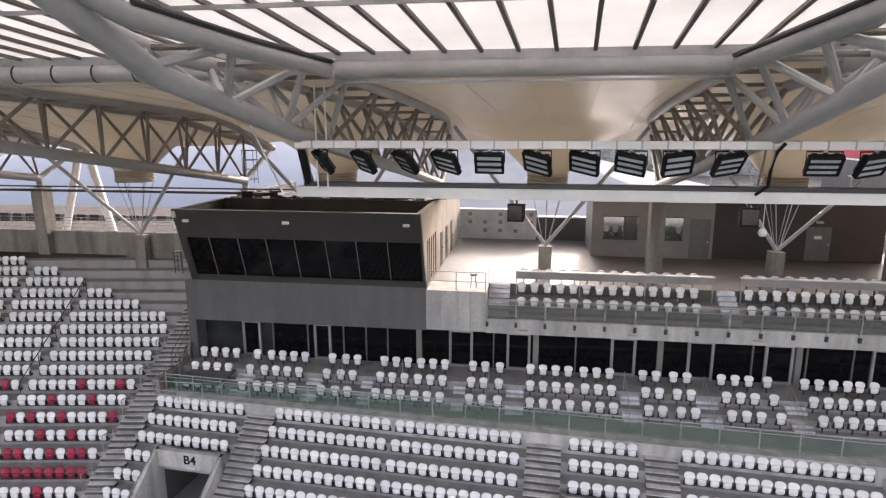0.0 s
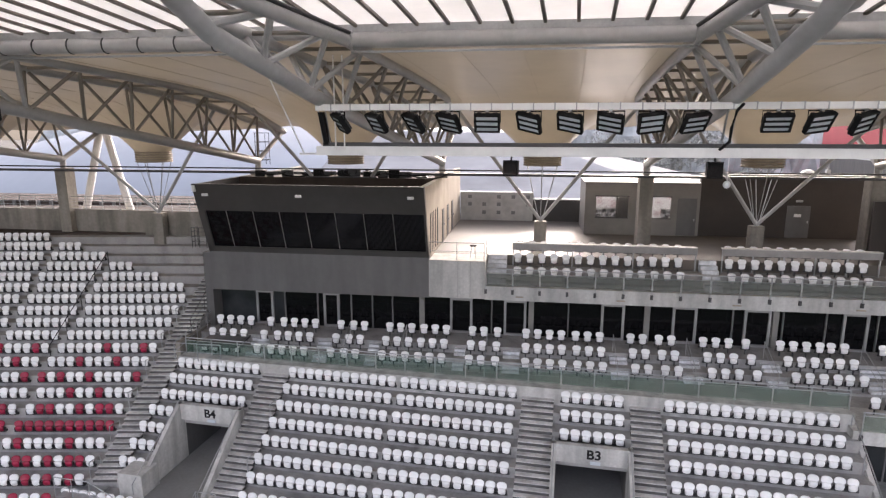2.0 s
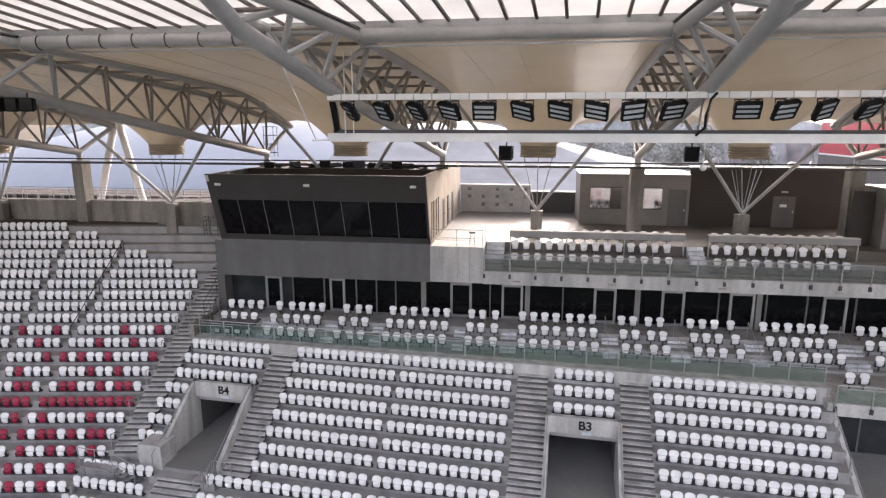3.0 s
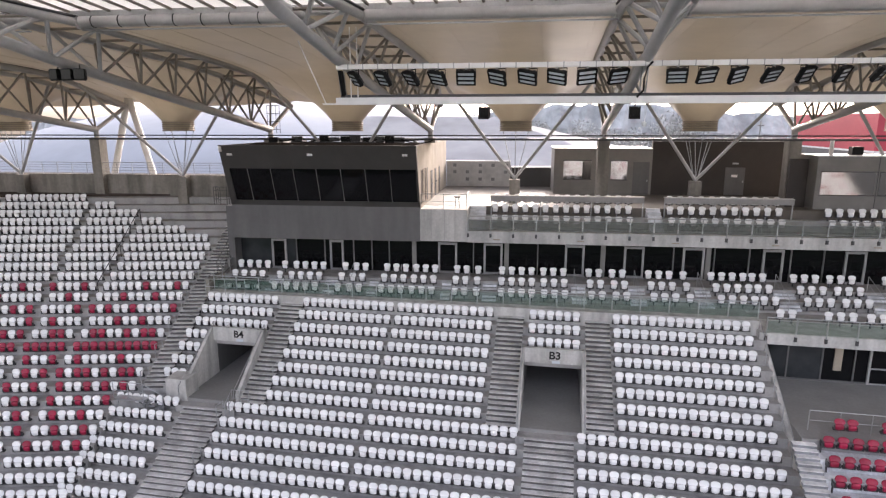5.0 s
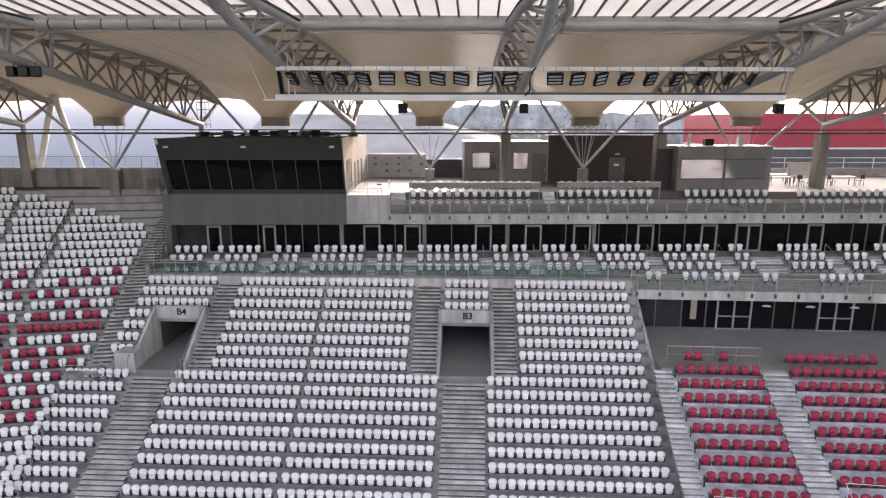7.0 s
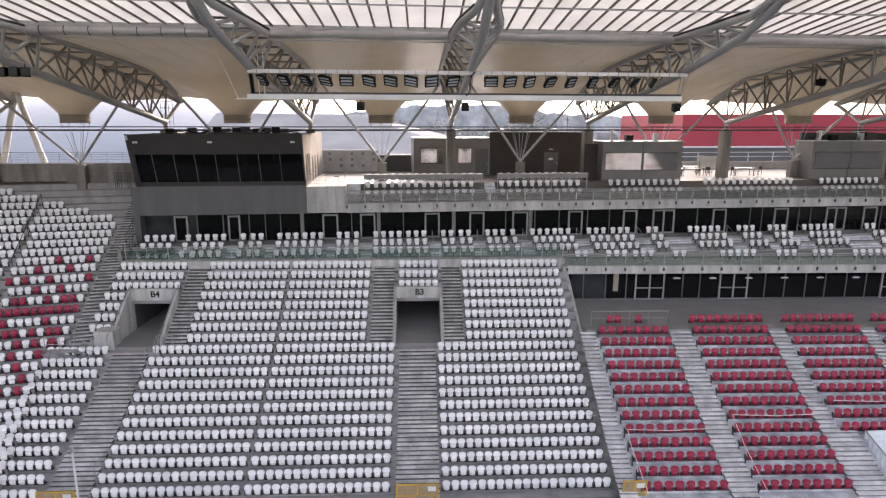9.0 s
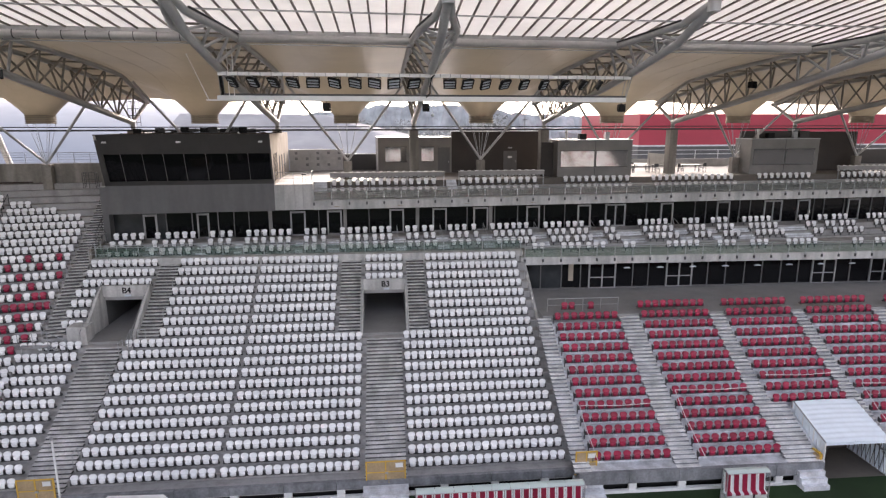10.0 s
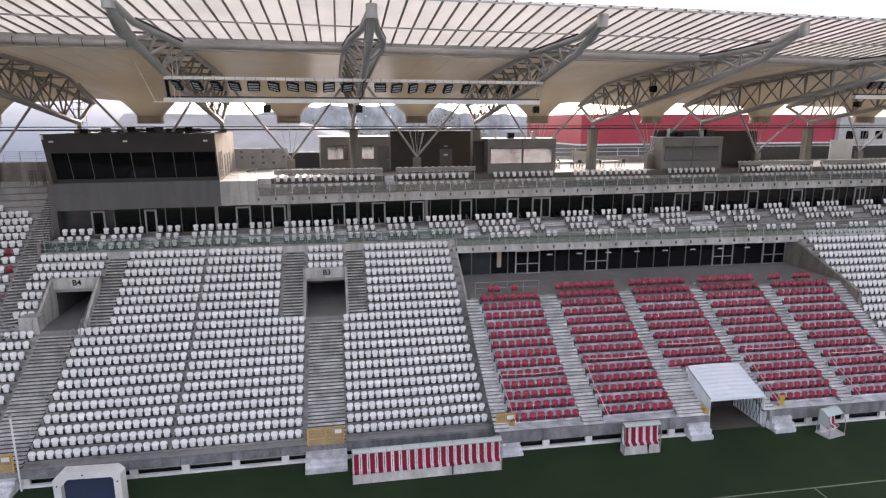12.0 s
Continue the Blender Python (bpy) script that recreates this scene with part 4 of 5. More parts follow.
# ---- rails ----
def glass_rail(name, x0, x1, y, zb, zg, zt, label, step=1.5, drop=0.0, mat=GALV, pane=RAILG, base=BUILDING):
    r = thing(name, label, "railing", "glass railings", base=base)
    n = max(1, round((x1 - x0) / step))
    w = (x1 - x0) / n
    for k in range(n + 1):
        x = x0 + w * k
        part("post", Shape().box(x - 0.025, y - 0.025, zb - drop, x + 0.025, y + 0.025, zt), mat, r)
        if drop:
            part("clamp", Shape().box(x - 0.07, y - 0.06, zb - drop, x + 0.07, y + 0.06, zb - drop + 0.25), DARKST, r)
        if k < n:
            part("pane", Shape().box(x + 0.05, y - 0.006, zb + 0.06, x + w - 0.05, y + 0.006, zg), pane, r).visible_shadow = False
    part("handrail", Shape().tube([(x0, y, zt), (x1, y, zt)], 0.03, 8), mat, r)
    part("mid_rail", Shape().tube([(x0, y - 0.03, zg), (x1, y - 0.03, zg)], 0.018, 6), mat, r)
    return r


glass_rail("glass_railing", -22.4, 11.2, -0.05, 11.55, 12.35, 12.5, "greenish glass railing on steel posts before lounge seats", 1.6, base=MAIN)
glass_rail("glass_railing", 11.3, 71.5, -0.99, 11.08, 11.85, 12.0, "greenish glass railing clamped to the slab edge", 1.5, 0.4, base=RED)
glass_rail("glass_railing", -5.5, 71.0, 4.15, 15.36, 16.1, 16.35, "grey tinted glass railing along the upper terrace edge", 1.5, 0.45, pane=DUSKG)


def tube_rail(name, pts, label, r=0.024, height=1.0, mids=(0.5,), every=1.6, mat=GALV, cat="railing", base=BUILDING):
    """A handrail over the points, with posts and mid rails."""
    t = thing(name, label, cat, "tube railings", base=base)
    pts = [Vector(p) for p in pts]
    top = Vector((0, 0, height))
    part("handrail", Shape().tube([p + top for p in pts], r, 7), mat, t)
    for f in mids:
        part("mid_rail", Shape().tube([p + top * f for p in pts], r * 0.7, 6), mat, t)
    for a, b in zip(pts, pts[1:]):
        n = max(1, round((b - a).length / every))
        for k in range(n):
            p = a.lerp(b, k / n)
            part("post", Shape().tube([p, p + top], r, 6), mat, t)
    part("post", Shape().tube([pts[-1], pts[-1] + top], r, 6), mat, t)
    return t


STEELRAIL = "thin galvanised steel tube railing"
tube_rail("railing", [(-8.7, 4.3, 16.75), (-5.62, 4.3, 16.75), (-5.62, 6.2, 16.75)], STEELRAIL + " on the end block")
tube_rail("railing", [(11.1, Y(19) + 0.6, Z(19)), (11.1, Y(12), Z(12))], STEELRAIL + " down the block edge", every=1.9, mids=(), base=MAIN)
tube_rail("railing", [(12.0, Y(12) + 0.95, ZR(12)), (17.4, Y(12) + 0.95, ZR(12))], STEELRAIL + " behind the red block", every=1.4, base=RED)
for xx in (-1.8, 1.57):
    tube_rail("railing", [(xx, Y(12) - 0.1, Z(12) - 0.1), (xx, Y(13) + 0.4, Z(13))], STEELRAIL + " at the entrance mouth", every=0.7, base=MAIN)
    tube_rail("railing", [(xx, Y(12), Z(12) + 0.4), (xx, Y(17), Z(17) + 0.3)], STEELRAIL + " on the entrance cheek", height=0.5, mids=(), every=3, base=MAIN)
for xx in (-20.9, -17.5):
    tube_rail("railing", [(xx, Y(12), Z(12) + 0.4), (xx, Y(17), Z(17) + 0.3)], STEELRAIL + " on the entrance cheek", height=0.5, mids=(), every=3, base=MAIN)
tube_rail("railing", [(-17.6, Y(11), Z(11)), (-17.6, Y(12), Z(12)), (-16.6, Y(12), Z(12))], STEELRAIL + " at the slanted entrance", every=0.6, base=MAIN)
tube_rail("railing", [(-22.3, 5.0, 12.15), (-22.3, 0.3, 11.5), (-19.6, 0.3, 11.5)], STEELRAIL + " round the balcony end", every=1.2)
tube_rail("railing", [(-61, 9.2, 18.4), (-22.2, 9.2, 18.4)], "thin steel fence on top of the corner wall", height=0.95, mids=(0.1, 0.35, 0.6, 0.8), every=1.3, mat=GALV)
for i in range(2, 20, 3):
    xx = -15.88 if i >= 12 else -18.13
    tube_rail("aisle_hoop", [(xx, Y(i), Z(i)), (xx, Y(i) + 0.7, Z(i))], "short steel hoop at the aisle edge", height=0.85, mids=(), every=0.7, base=MAIN)
for i in range(13, 25, 2):
    q = CORNER @ Vector((edge(i) - 1.38, Y(i), ZC(i)))
    tube_rail("aisle_hoop", [q, q + Vector((0, 0.7, 0))], "short steel hoop at the aisle edge", height=0.85, mids=(), every=0.7, base=MAIN)
q0, q1 = CORNER @ Vector((-28.6, Y(20), ZC(20))), CORNER @ Vector((-28.35, Y(28), ZC(28)))
tube_rail("stair_rail", [q0, q1], "dark steel stair rail on the corner stand", height=0.95, mids=(), every=2.0, mat=DARKST, base=MAIN)
q0, q1 = CORNER @ Vector((edge(22) - 0.1, Y(22), ZC(22))), CORNER @ Vector((edge(30) - 0.1, Y(30), ZC(30)))
tube_rail("stair_rail", [q0, q1], "dark steel stair rail beside the press box", height=0.95, mids=(0.5,), every=2.0, mat=DARKST, base=MAIN)
tube_rail("railing", [(-24.7, 7.6, 16.45), (-24.7, 6.9, 16.45), (-23.7, 6.9, 16.45), (-23.7, 7.6, 16.45)], "dark steel railing round a landing", height=1.3, mids=(0.3, 0.55, 0.8), every=0.4, mat=DARKST)
for x0 in (-12.9, -9.6, -5.0, 1.8, 5.6, 9.5, 14.2, 19.6, 27.8, 34.4):
    tube_rail("stair_rail", [(x0 - 0.3, 1.2, 11.2), (x0 - 0.3, 3.4, 12.15)], "thin steel stair rail between lounge seats", height=0.95, mids=(0.55,), every=2.4, r=0.02)


# ---- pale steps between lounge seats ----
for a, b in ((-19.0, -18.0), (-15.0, -14.2), (-12.0, -11.4), (-7.1, -6.5), (-4.4, -3.5), (1.3, 2.2), (4.9, 5.9), (9.0, 9.9), (13.7, 14.9), (19.1, 20.3), (21.8, 24.0), (27.4, 28.6), (30.8, 31.6), (33.3, 34.9), (38.2, 41.0)):
    st = thing("balcony_steps", "pale concrete steps between lounge seats", "stairs", "balcony steps")
    for y, z in ((1.95, 11.36), (2.2, 11.52), (2.9, 11.83), (3.15, 11.99)):
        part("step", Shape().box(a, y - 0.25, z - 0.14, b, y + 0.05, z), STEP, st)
    if a > 11.4:
        for y, z in ((0.05, 10.88), (0.3, 11.04)):
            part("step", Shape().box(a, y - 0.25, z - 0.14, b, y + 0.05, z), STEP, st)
st = thing("terrace_steps", "grey concrete steps beside the end block", "stairs", "balcony steps")
for k in range(6):
    part("step", Shape().box(-5.5, 4.45 + 0.3 * k, 15.4, -4.4, 4.45 + 0.3 * k + 0.32, 15.52 + 0.205 * (k + 1)), STEP, st)
st = thing("terrace_steps", "grey concrete steps between press seats", "stairs", "balcony steps")
for k in range(6):
    part("step", Shape().box(6.3, 4.45 + 0.3 * k, 15.4, 7.2, 4.45 + 0.3 * k + 0.32, 15.52 + 0.205 * (k + 1)), STEP, st)


# ---- press seats and desks on the terrace ----
def desk(x0, x1):
    d = thing("press_desk", "long pale grey press desk on thin legs", "desk", "press desks")
    part("desktop", Shape().box(x0, 5.72, 17.5, x1, 6.1, 17.55), PALE, d)
    part("front_panel", Shape().box(x0, 5.73, 17.14, x1, 5.76, 17.5), DESKP, d)
    n = max(2, round((x1 - x0) / 1.6))
    for k in range(n + 1):
        x = x0 + 0.05 + (x1 - x0 - 0.1) * k / n
        part("leg", Shape().box(x - 0.03, 5.8, 16.15, x + 0.03, 5.9, 17.5), GALV, d)


for x0, x1, rear in ((-4.1, 6.1, True), (7.4, 15.5, True), (17.2, 24.0, False), (26.0, 35.3, False), (37.2, 44.0, False), (46.5, 56.5, True), (57.8, 67.5, True)):
    n = int((x1 - x0) / 0.68)
    for k in range(n):
        x = x0 + 0.34 + 0.68 * k
        seat((x, 4.95, 15.5), False, "white plastic seat behind the terrace railing", "white seats on the upper terrace", name="press_chair")
        seat((x, 5.62, 16.15), False, "white plastic press seat on the upper terrace", "white seats on the upper terrace", name="press_chair")
        if rear:
            seat((x + 0.1, 6.32, 16.75), False, "white plastic press seat behind a desk", "white seats on the upper terrace", name="press_chair")
    if rear:
        desk(x0, x1)


# ---- floodlights, loudspeakers and cables on the gantry ----
def floodlight(x, yaw, tilt, roll, z=24.26):
    f = thing("floodlight", "black framed floodlight with three pale lens bars", "floodlight", "floodlights on the gantry", at=(x, -9.4, z), turn=yaw)
    m = Matrix.Rotation(radians(roll), 4, 'Y') @ Matrix.Rotation(radians(tilt), 4, 'X')
    hs = part("housing", Shape().box(-0.36, 0.03, -0.3, 0.36, 0.09, 0.3, m), BLACKP, f)
    for z in (-0.29, -0.1, 0.1, 0.29):
        part("bar", Shape().box(-0.36, -0.09, z - 0.028, 0.36, 0.03, z + 0.028, m), BLACKP, hs)
    for xx in (-0.382, 0.382):
        part("side", Shape().box(xx - 0.022, -0.09, -0.31, xx + 0.022, 0.06, 0.31, m), BLACKP, hs)
    for xx in (-0.25, 0.0, 0.25):
        part("cooling_fin", Shape().box(xx - 0.06, 0.09, -0.27, xx + 0.06, 0.17, 0.27, m), DARKST, hs)
    for z in (-0.195, 0.0, 0.195):
        part("lens", Shape().box(-0.33, -0.06, z - 0.066, 0.33, -0.03, z + 0.066, m), LAMPG, hs, "pale blue-grey lens bar")
    part("yoke", Shape().tube([(-0.41, 0, 0), (-0.41, 0, 0.34), (0.41, 0, 0.34), (0.41, 0, 0)], 0.024, 6), BLACKP, f)
    part("clip", Shape().box(-0.05, -0.08, 0.33, 0.05, 0.08, 0.6), GALV, f)


lamps = random.Random(3)
for x, yaw in zip((-9.3, -8.1, -6.9, -5.75, -4.55, -3.25, -2.0, -0.8, 0.4, 1.66, 3.95, 5.1, 6.27, 7.55, 8.82, 10.16, 11.52, 12.85, 13.97), (-52, -46, -46, -30, -3, -26, -22, -16, 14, 22, -10, 18, 30, 32, 36, 42, 46, 52, 68)):
    floodlight(x, yaw + lamps.uniform(-3, 3), lamps.uniform(28, 42), (10 if yaw < -10 else -9 if yaw > 10 else 0) + lamps.uniform(-3, 3))
for k in range(9):
    floodlight(46.4 + 1.25 * k, lamps.uniform(5, 25), lamps.uniform(20, 34), lamps.uniform(-8, 2), 24.94)
g = bpy.data.objects["floodlight_gantry"]
for x in (-10.0, 2.75, 16.0):
    for dx in (-0.12, 0.12):
        part("hanger", Shape().tube([(x + dx, -9.4, 25.6), (x + dx, -9.2, 24.75), (x + dx, -8.7, 23.4)], 0.03, 6), GALV, g)
for x in (-9.55, -9.25):
    part("pole", Shape().tube([(x, -9.2, 23.4), (x, -9.2, 26.4)], 0.025, 6), WHITEP, g)
part("stay", Shape().tube([(-11.9, -9.0, 25.9), (-10.85, -8.7, 23.25)], 0.03, 6), WHITEP, g)
part("arm", Shape().box(-11.0, -8.75, 23.2, -10.3, -8.65, 23.27), WHITEP, g)
part("stay", Shape().tube([(16.7, -9.0, 25.9), (16.15, -8.7, 23.3)], 0.03, 6), GALV, g)
n = 40
for k in range(n):
    x = -9.9 + 25.8 * (k + 0.5) / n
    part("strap", Shape().box(x - 0.02, -9.515, 24.63, x + 0.02, -9.285, 24.87), GALV, g)
part("sheet", Shape().prism([(-9.45, 24.6), (-9.2, 24.6), (-8.5, 23.5), (-8.85, 23.45)], -10.05, -9.9), BLACKP, g, "black cloth hung on the gantry end")
part("cable", Shape().tube([(2.95, -9.52, 24.8), (2.75, -9.6, 24.6), (2.65, -9.55, 24.1), (2.68, -9.4, 23.7), (2.5, -9.1, 23.45)], 0.045, 6), BLACKP, g, "black cable hanging between the rails")


def speaker(x, y, z, yaw):
    s = thing("loudspeaker", "black boxed loudspeaker hung under the gantry", "loudspeaker", "loudspeakers under the roof", at=(x, y, z), turn=yaw)
    part("cabinet", Shape().prism([(-0.2, -0.26), (0.2, -0.18), (0.2, 0.22), (-0.2, 0.26)], -0.23, 0.23), BLACKP, s)
    part("grille", Shape().box(-0.2, -0.275, -0.2, 0.2, -0.262, 0.22), BLACKG, s)
    part("bracket", Shape().tube([(0, 0, 0.2), (0, 0.1, 0.45)], 0.03, 6), DARKST, s)


for x in (-3.8, 2.5, 15.9):
    speaker(x, -8.75, 22.82, -8)
speaker(27.5, -6.0, 24.6, 20)
speaker(45.9, -8.7, 23.4, 20)
for dx in (-0.55, 0.0, 0.55):
    speaker(-22.5 + dx, -9.5, 24.55, 10 + 30 * dx)


# ---- press box roof and terrace clutter ----
clut = random.Random(11)
for k in range(9):
    x = -20.8 + 1.35 * k
    w, h = clut.uniform(0.4, 0.9), clut.uniform(0.6, 0.9)
    u = thing("roof_unit", "grey ventilation unit on the press box roof", "vent unit", "units on the roof", at=(x, 10.3 + clut.uniform(-0.4, 0.6), 20.3))
    part("casing", Shape().box(-w / 2, -0.35, 0.12, w / 2, 0.35, h), CLAD if k % 2 else DARKST, u)
    part("feet", Shape().box(-w / 2, -0.3, 0, -w / 2 + 0.08, 0.3, 0.12).box(w / 2 - 0.08, -0.3, 0, w / 2, 0.3, 0.12), DARKST, u)
    part("fan_cowl", Shape().tube([(0, 0, h), (0, 0, h + 0.08)], w * 0.32, 12), DARKST, u)
cab = random.Random(21)
for k in range(8):
    xa = -20.5 + 1.4 * k
    xb = xa + cab.uniform(1.6, 3.0)
    c = thing("cable_bundle", "black cable bundle slung from the cable tray", "cable", "cables on the tray")
    zc, yc = cab.uniform(21.0, 21.25), 8.25
    part("cable", Shape().tube([(xa * (1 - q) + xb * q, yc - 0.05, 21.25 - (21.3 - zc) * math.sin(math.pi * q) ** 0.7) for q in [i / 8 for i in range(9)]], cab.uniform(0.025, 0.06), 6), BLACKP, c)
for k, x in enumerate((-20.4, -18.5, -16.5, -15.7, -14.9, -14.1, -13.2, -12.3, -11.6, -10.8)):
    j = thing("junction_box", "dark junction box on the cable tray", "junction box", "boxes on the tray", at=(x, 8.35, 21.3))
    part("casing", Shape().box(-0.34 - 0.12 * (k % 2), -0.12, -0.36 + 0.05 * (k % 4), 0.34, 0.12, 0.06 + 0.07 * (k % 3)), DARKST if k % 2 else BLACKP, j)
    part("gland", Shape().tube([(0.1, -0.14, 0.1), (0.1, -0.3, -0.05)], 0.03, 6), BLACKP, j)
cb = thing("ladder_cage", "thin steel ladder cage beside the truss foot", "ladder")
for z in (21.9, 22.5, 23.1, 23.7):
    part("hoop", Shape().tube([(-21.25 + 0.5 * math.cos(a), 10.6 + 0.5 * math.sin(a), z) for a in [2 * math.pi * q / 12 for q in range(13)]], 0.02, 5), DARKST, cb)
for a in (0, 1.57, 3.14, 4.71):
    part("upright", Shape().tube([(-21.25 + 0.5 * math.cos(a), 10.6 + 0.5 * math.sin(a), 21.6), (-21.25 + 0.5 * math.cos(a), 10.6 + 0.5 * math.sin(a), 23.7)], 0.02, 5), DARKST, cb)
stl = thing("stool", "small dark topped stool on the end block", "stool", at=(-6.3, 4.9, 16.75))
part("top", Shape().tube([(0, 0, 0.72), (0, 0, 0.8)], 0.2, 14), BLACKP, stl)
for a in (0.8, 2.4, 3.9, 5.5):
    part("leg", Shape().tube([(0.22 * math.cos(a), 0.22 * math.sin(a), 0), (0.12 * math.cos(a), 0.12 * math.sin(a), 0.73)], 0.015, 5), GALV, stl)
for x, y in ((27.6, 11.0), (30.4, 11.3), (33.2, 11.0), (28.9, 13.6), (32.0, 13.8)):
    t = thing("terrace_table", "pale topped table standing on the terrace", "table", "terrace tables", at=(x, y, 16.75))
    part("tabletop", Shape().box(-1.1, -0.45, 0.72, 1.1, 0.45, 0.77), WHITEP, t)
    for dx in (-0.95, 0.95):
        for dy in (-0.35, 0.35):
            part("leg", Shape().box(dx - 0.025, dy - 0.025, 0, dx + 0.025, dy + 0.025, 0.72), DARKST, t)
for x, y in ((26.4, 10.2), (29.0, 9.9), (31.7, 10.0), (34.6, 10.6), (27.2, 12.2)):
    c = thing("terrace_chair", "dark stacked chair beside a terrace table", "chair", "terrace chairs", at=(x, y, 16.75), turn=x * 37)
    part("seat", Shape().box(-0.22, -0.22, 0.43, 0.22, 0.22, 0.47), DARKST, c)
    part("backrest", Shape().box(-0.22, 0.19, 0.6, 0.22, 0.22, 0.95), DARKST, c)
    for dx in (-0.2, 0.2):
        for dy in (-0.2, 0.2):
            part("leg", Shape().box(dx - 0.015, dy - 0.015, 0, dx + 0.015, dy + 0.015, 0.95 if dy > 0 else 0.43), DARKST, c)
rw = bpy.data.objects["rear_wall"]
part("coping", Shape().box(-8.72, 19.28, 18.97, -2.93, 19.62, 19.03), WHITEP, rw)
for k in range(5):
    for z in (17.25, 17.9, 18.5):
        if (k * 3 + int(z * 10)) % 4:
            part("patch", Shape().box(-8.1 + 1.15 * k, 19.285, z, -7.8 + 1.15 * k, 19.3, z + 0.28), INSULD, rw)
for x in (14.5,):
    dw = bpy.data.objects["dark_wall"]
    part("notice", Shape().box(x - 0.25, 14.14, 18.2, x + 0.2, 14.15, 18.4), WHITEP, dw)
    part("lamp", Shape().box(x - 0.2, 14.1, 19.2, x + 0.2, 14.2, 19.32), GALV, dw)
    part("coping", Shape().box(8.15, 14.16, 20.95, 18.4, 14.54, 21.0), WHITEP, dw)
cc = bpy.data.objects["control_cabin"]
part("coping", Shape().box(0.55, 13.95, 20.38, 8.18, 18.5, 20.41), WHITEP, cc)
for m in [o for o in scene.objects if o.name.startswith("commentary_cabin")]:
    body = [c for c in m.children if c.name.startswith("body")][0]
    xa, xb = min(v.co.x for v in body.data.vertices), max(v.co.x for v in body.data.vertices)
    part("joint", Shape().box((xa + xb) / 2 - 0.02, 6.985, 16.8, (xa + xb) / 2 + 0.02, 7.0, 20.2), DARKST, m)
    part("vent_pipe", Shape().tube([(xa + 1.0, 7.6, 20.2), (xa + 1.0, 7.6, 21.2)], 0.13, 10), WHITEP, m, "short white vent pipe")
    part("roof_box", Shape().box(xb - 2.5, 7.6, 20.2, xb - 2.1, 8.0, 20.95), GALV, m)
    part("roof_box", Shape().box(xa + 2.5, 8.0, 20.2, xa + 3.2, 8.5, 20.8), BLACKP, m)
    part("coping", Shape().box(xa - 0.05, 6.95, 20.2, xb + 0.05, 9.65, 20.27), GALV, m)
bd = thing("folded_table", "grey folded table top leaning on its side", "table", at=(29.0, 12.0, 16.75), turn=-8)
part("tabletop", Shape().hexa([(0, 0, 0.75), (2.2, 0, 0.6), (2.2, 0.06, 0.6), (0, 0.06, 0.75)], [(0.1, 0.3, 1.95), (2.1, 0.3, 1.8), (2.1, 0.36, 1.8), (0.1, 0.36, 1.95)]), INSUL, bd)
for x in (0.2, 2.0):
    part("leg", Shape().tube([(x, -0.2, 0), (x, 0.15, 1.3)], 0.025, 6), DARKST, bd)
    part("leg", Shape().tube([(x, 0.5, 0), (x, 0.15, 1.3)], 0.025, 6), DARKST, bd)
w2 = thing("side_screen", "near-black panel screen beside the cabin", "wall", kind="structure")
part("panel", Shape().box(15.9, 8.0, 16.75, 17.1, 8.2, 20.0), BROWNW, w2)
rp = thing("roof_plant", "dark plant screen on the far cabin roof", "plant screen")
part("screen", Shape().box(37.6, 9.0, 20.27, 45.4, 9.3, 21.0), DARKCLAD, rp)
for x in (39.0, 43.2):
    part("pipe", Shape().tube([(x, 8.8, 20.27), (x, 8.8, 21.1), (x + 0.7, 8.8, 21.1)], 0.07, 8), WHITEP, rp)
w2 = thing("side_screen", "near-black panel screen beside the far cabin", "wall", kind="structure")
part("panel", Shape().box(45.6, 9.9, 16.75, 52.0, 10.2, 20.9), BROWNW, w2)


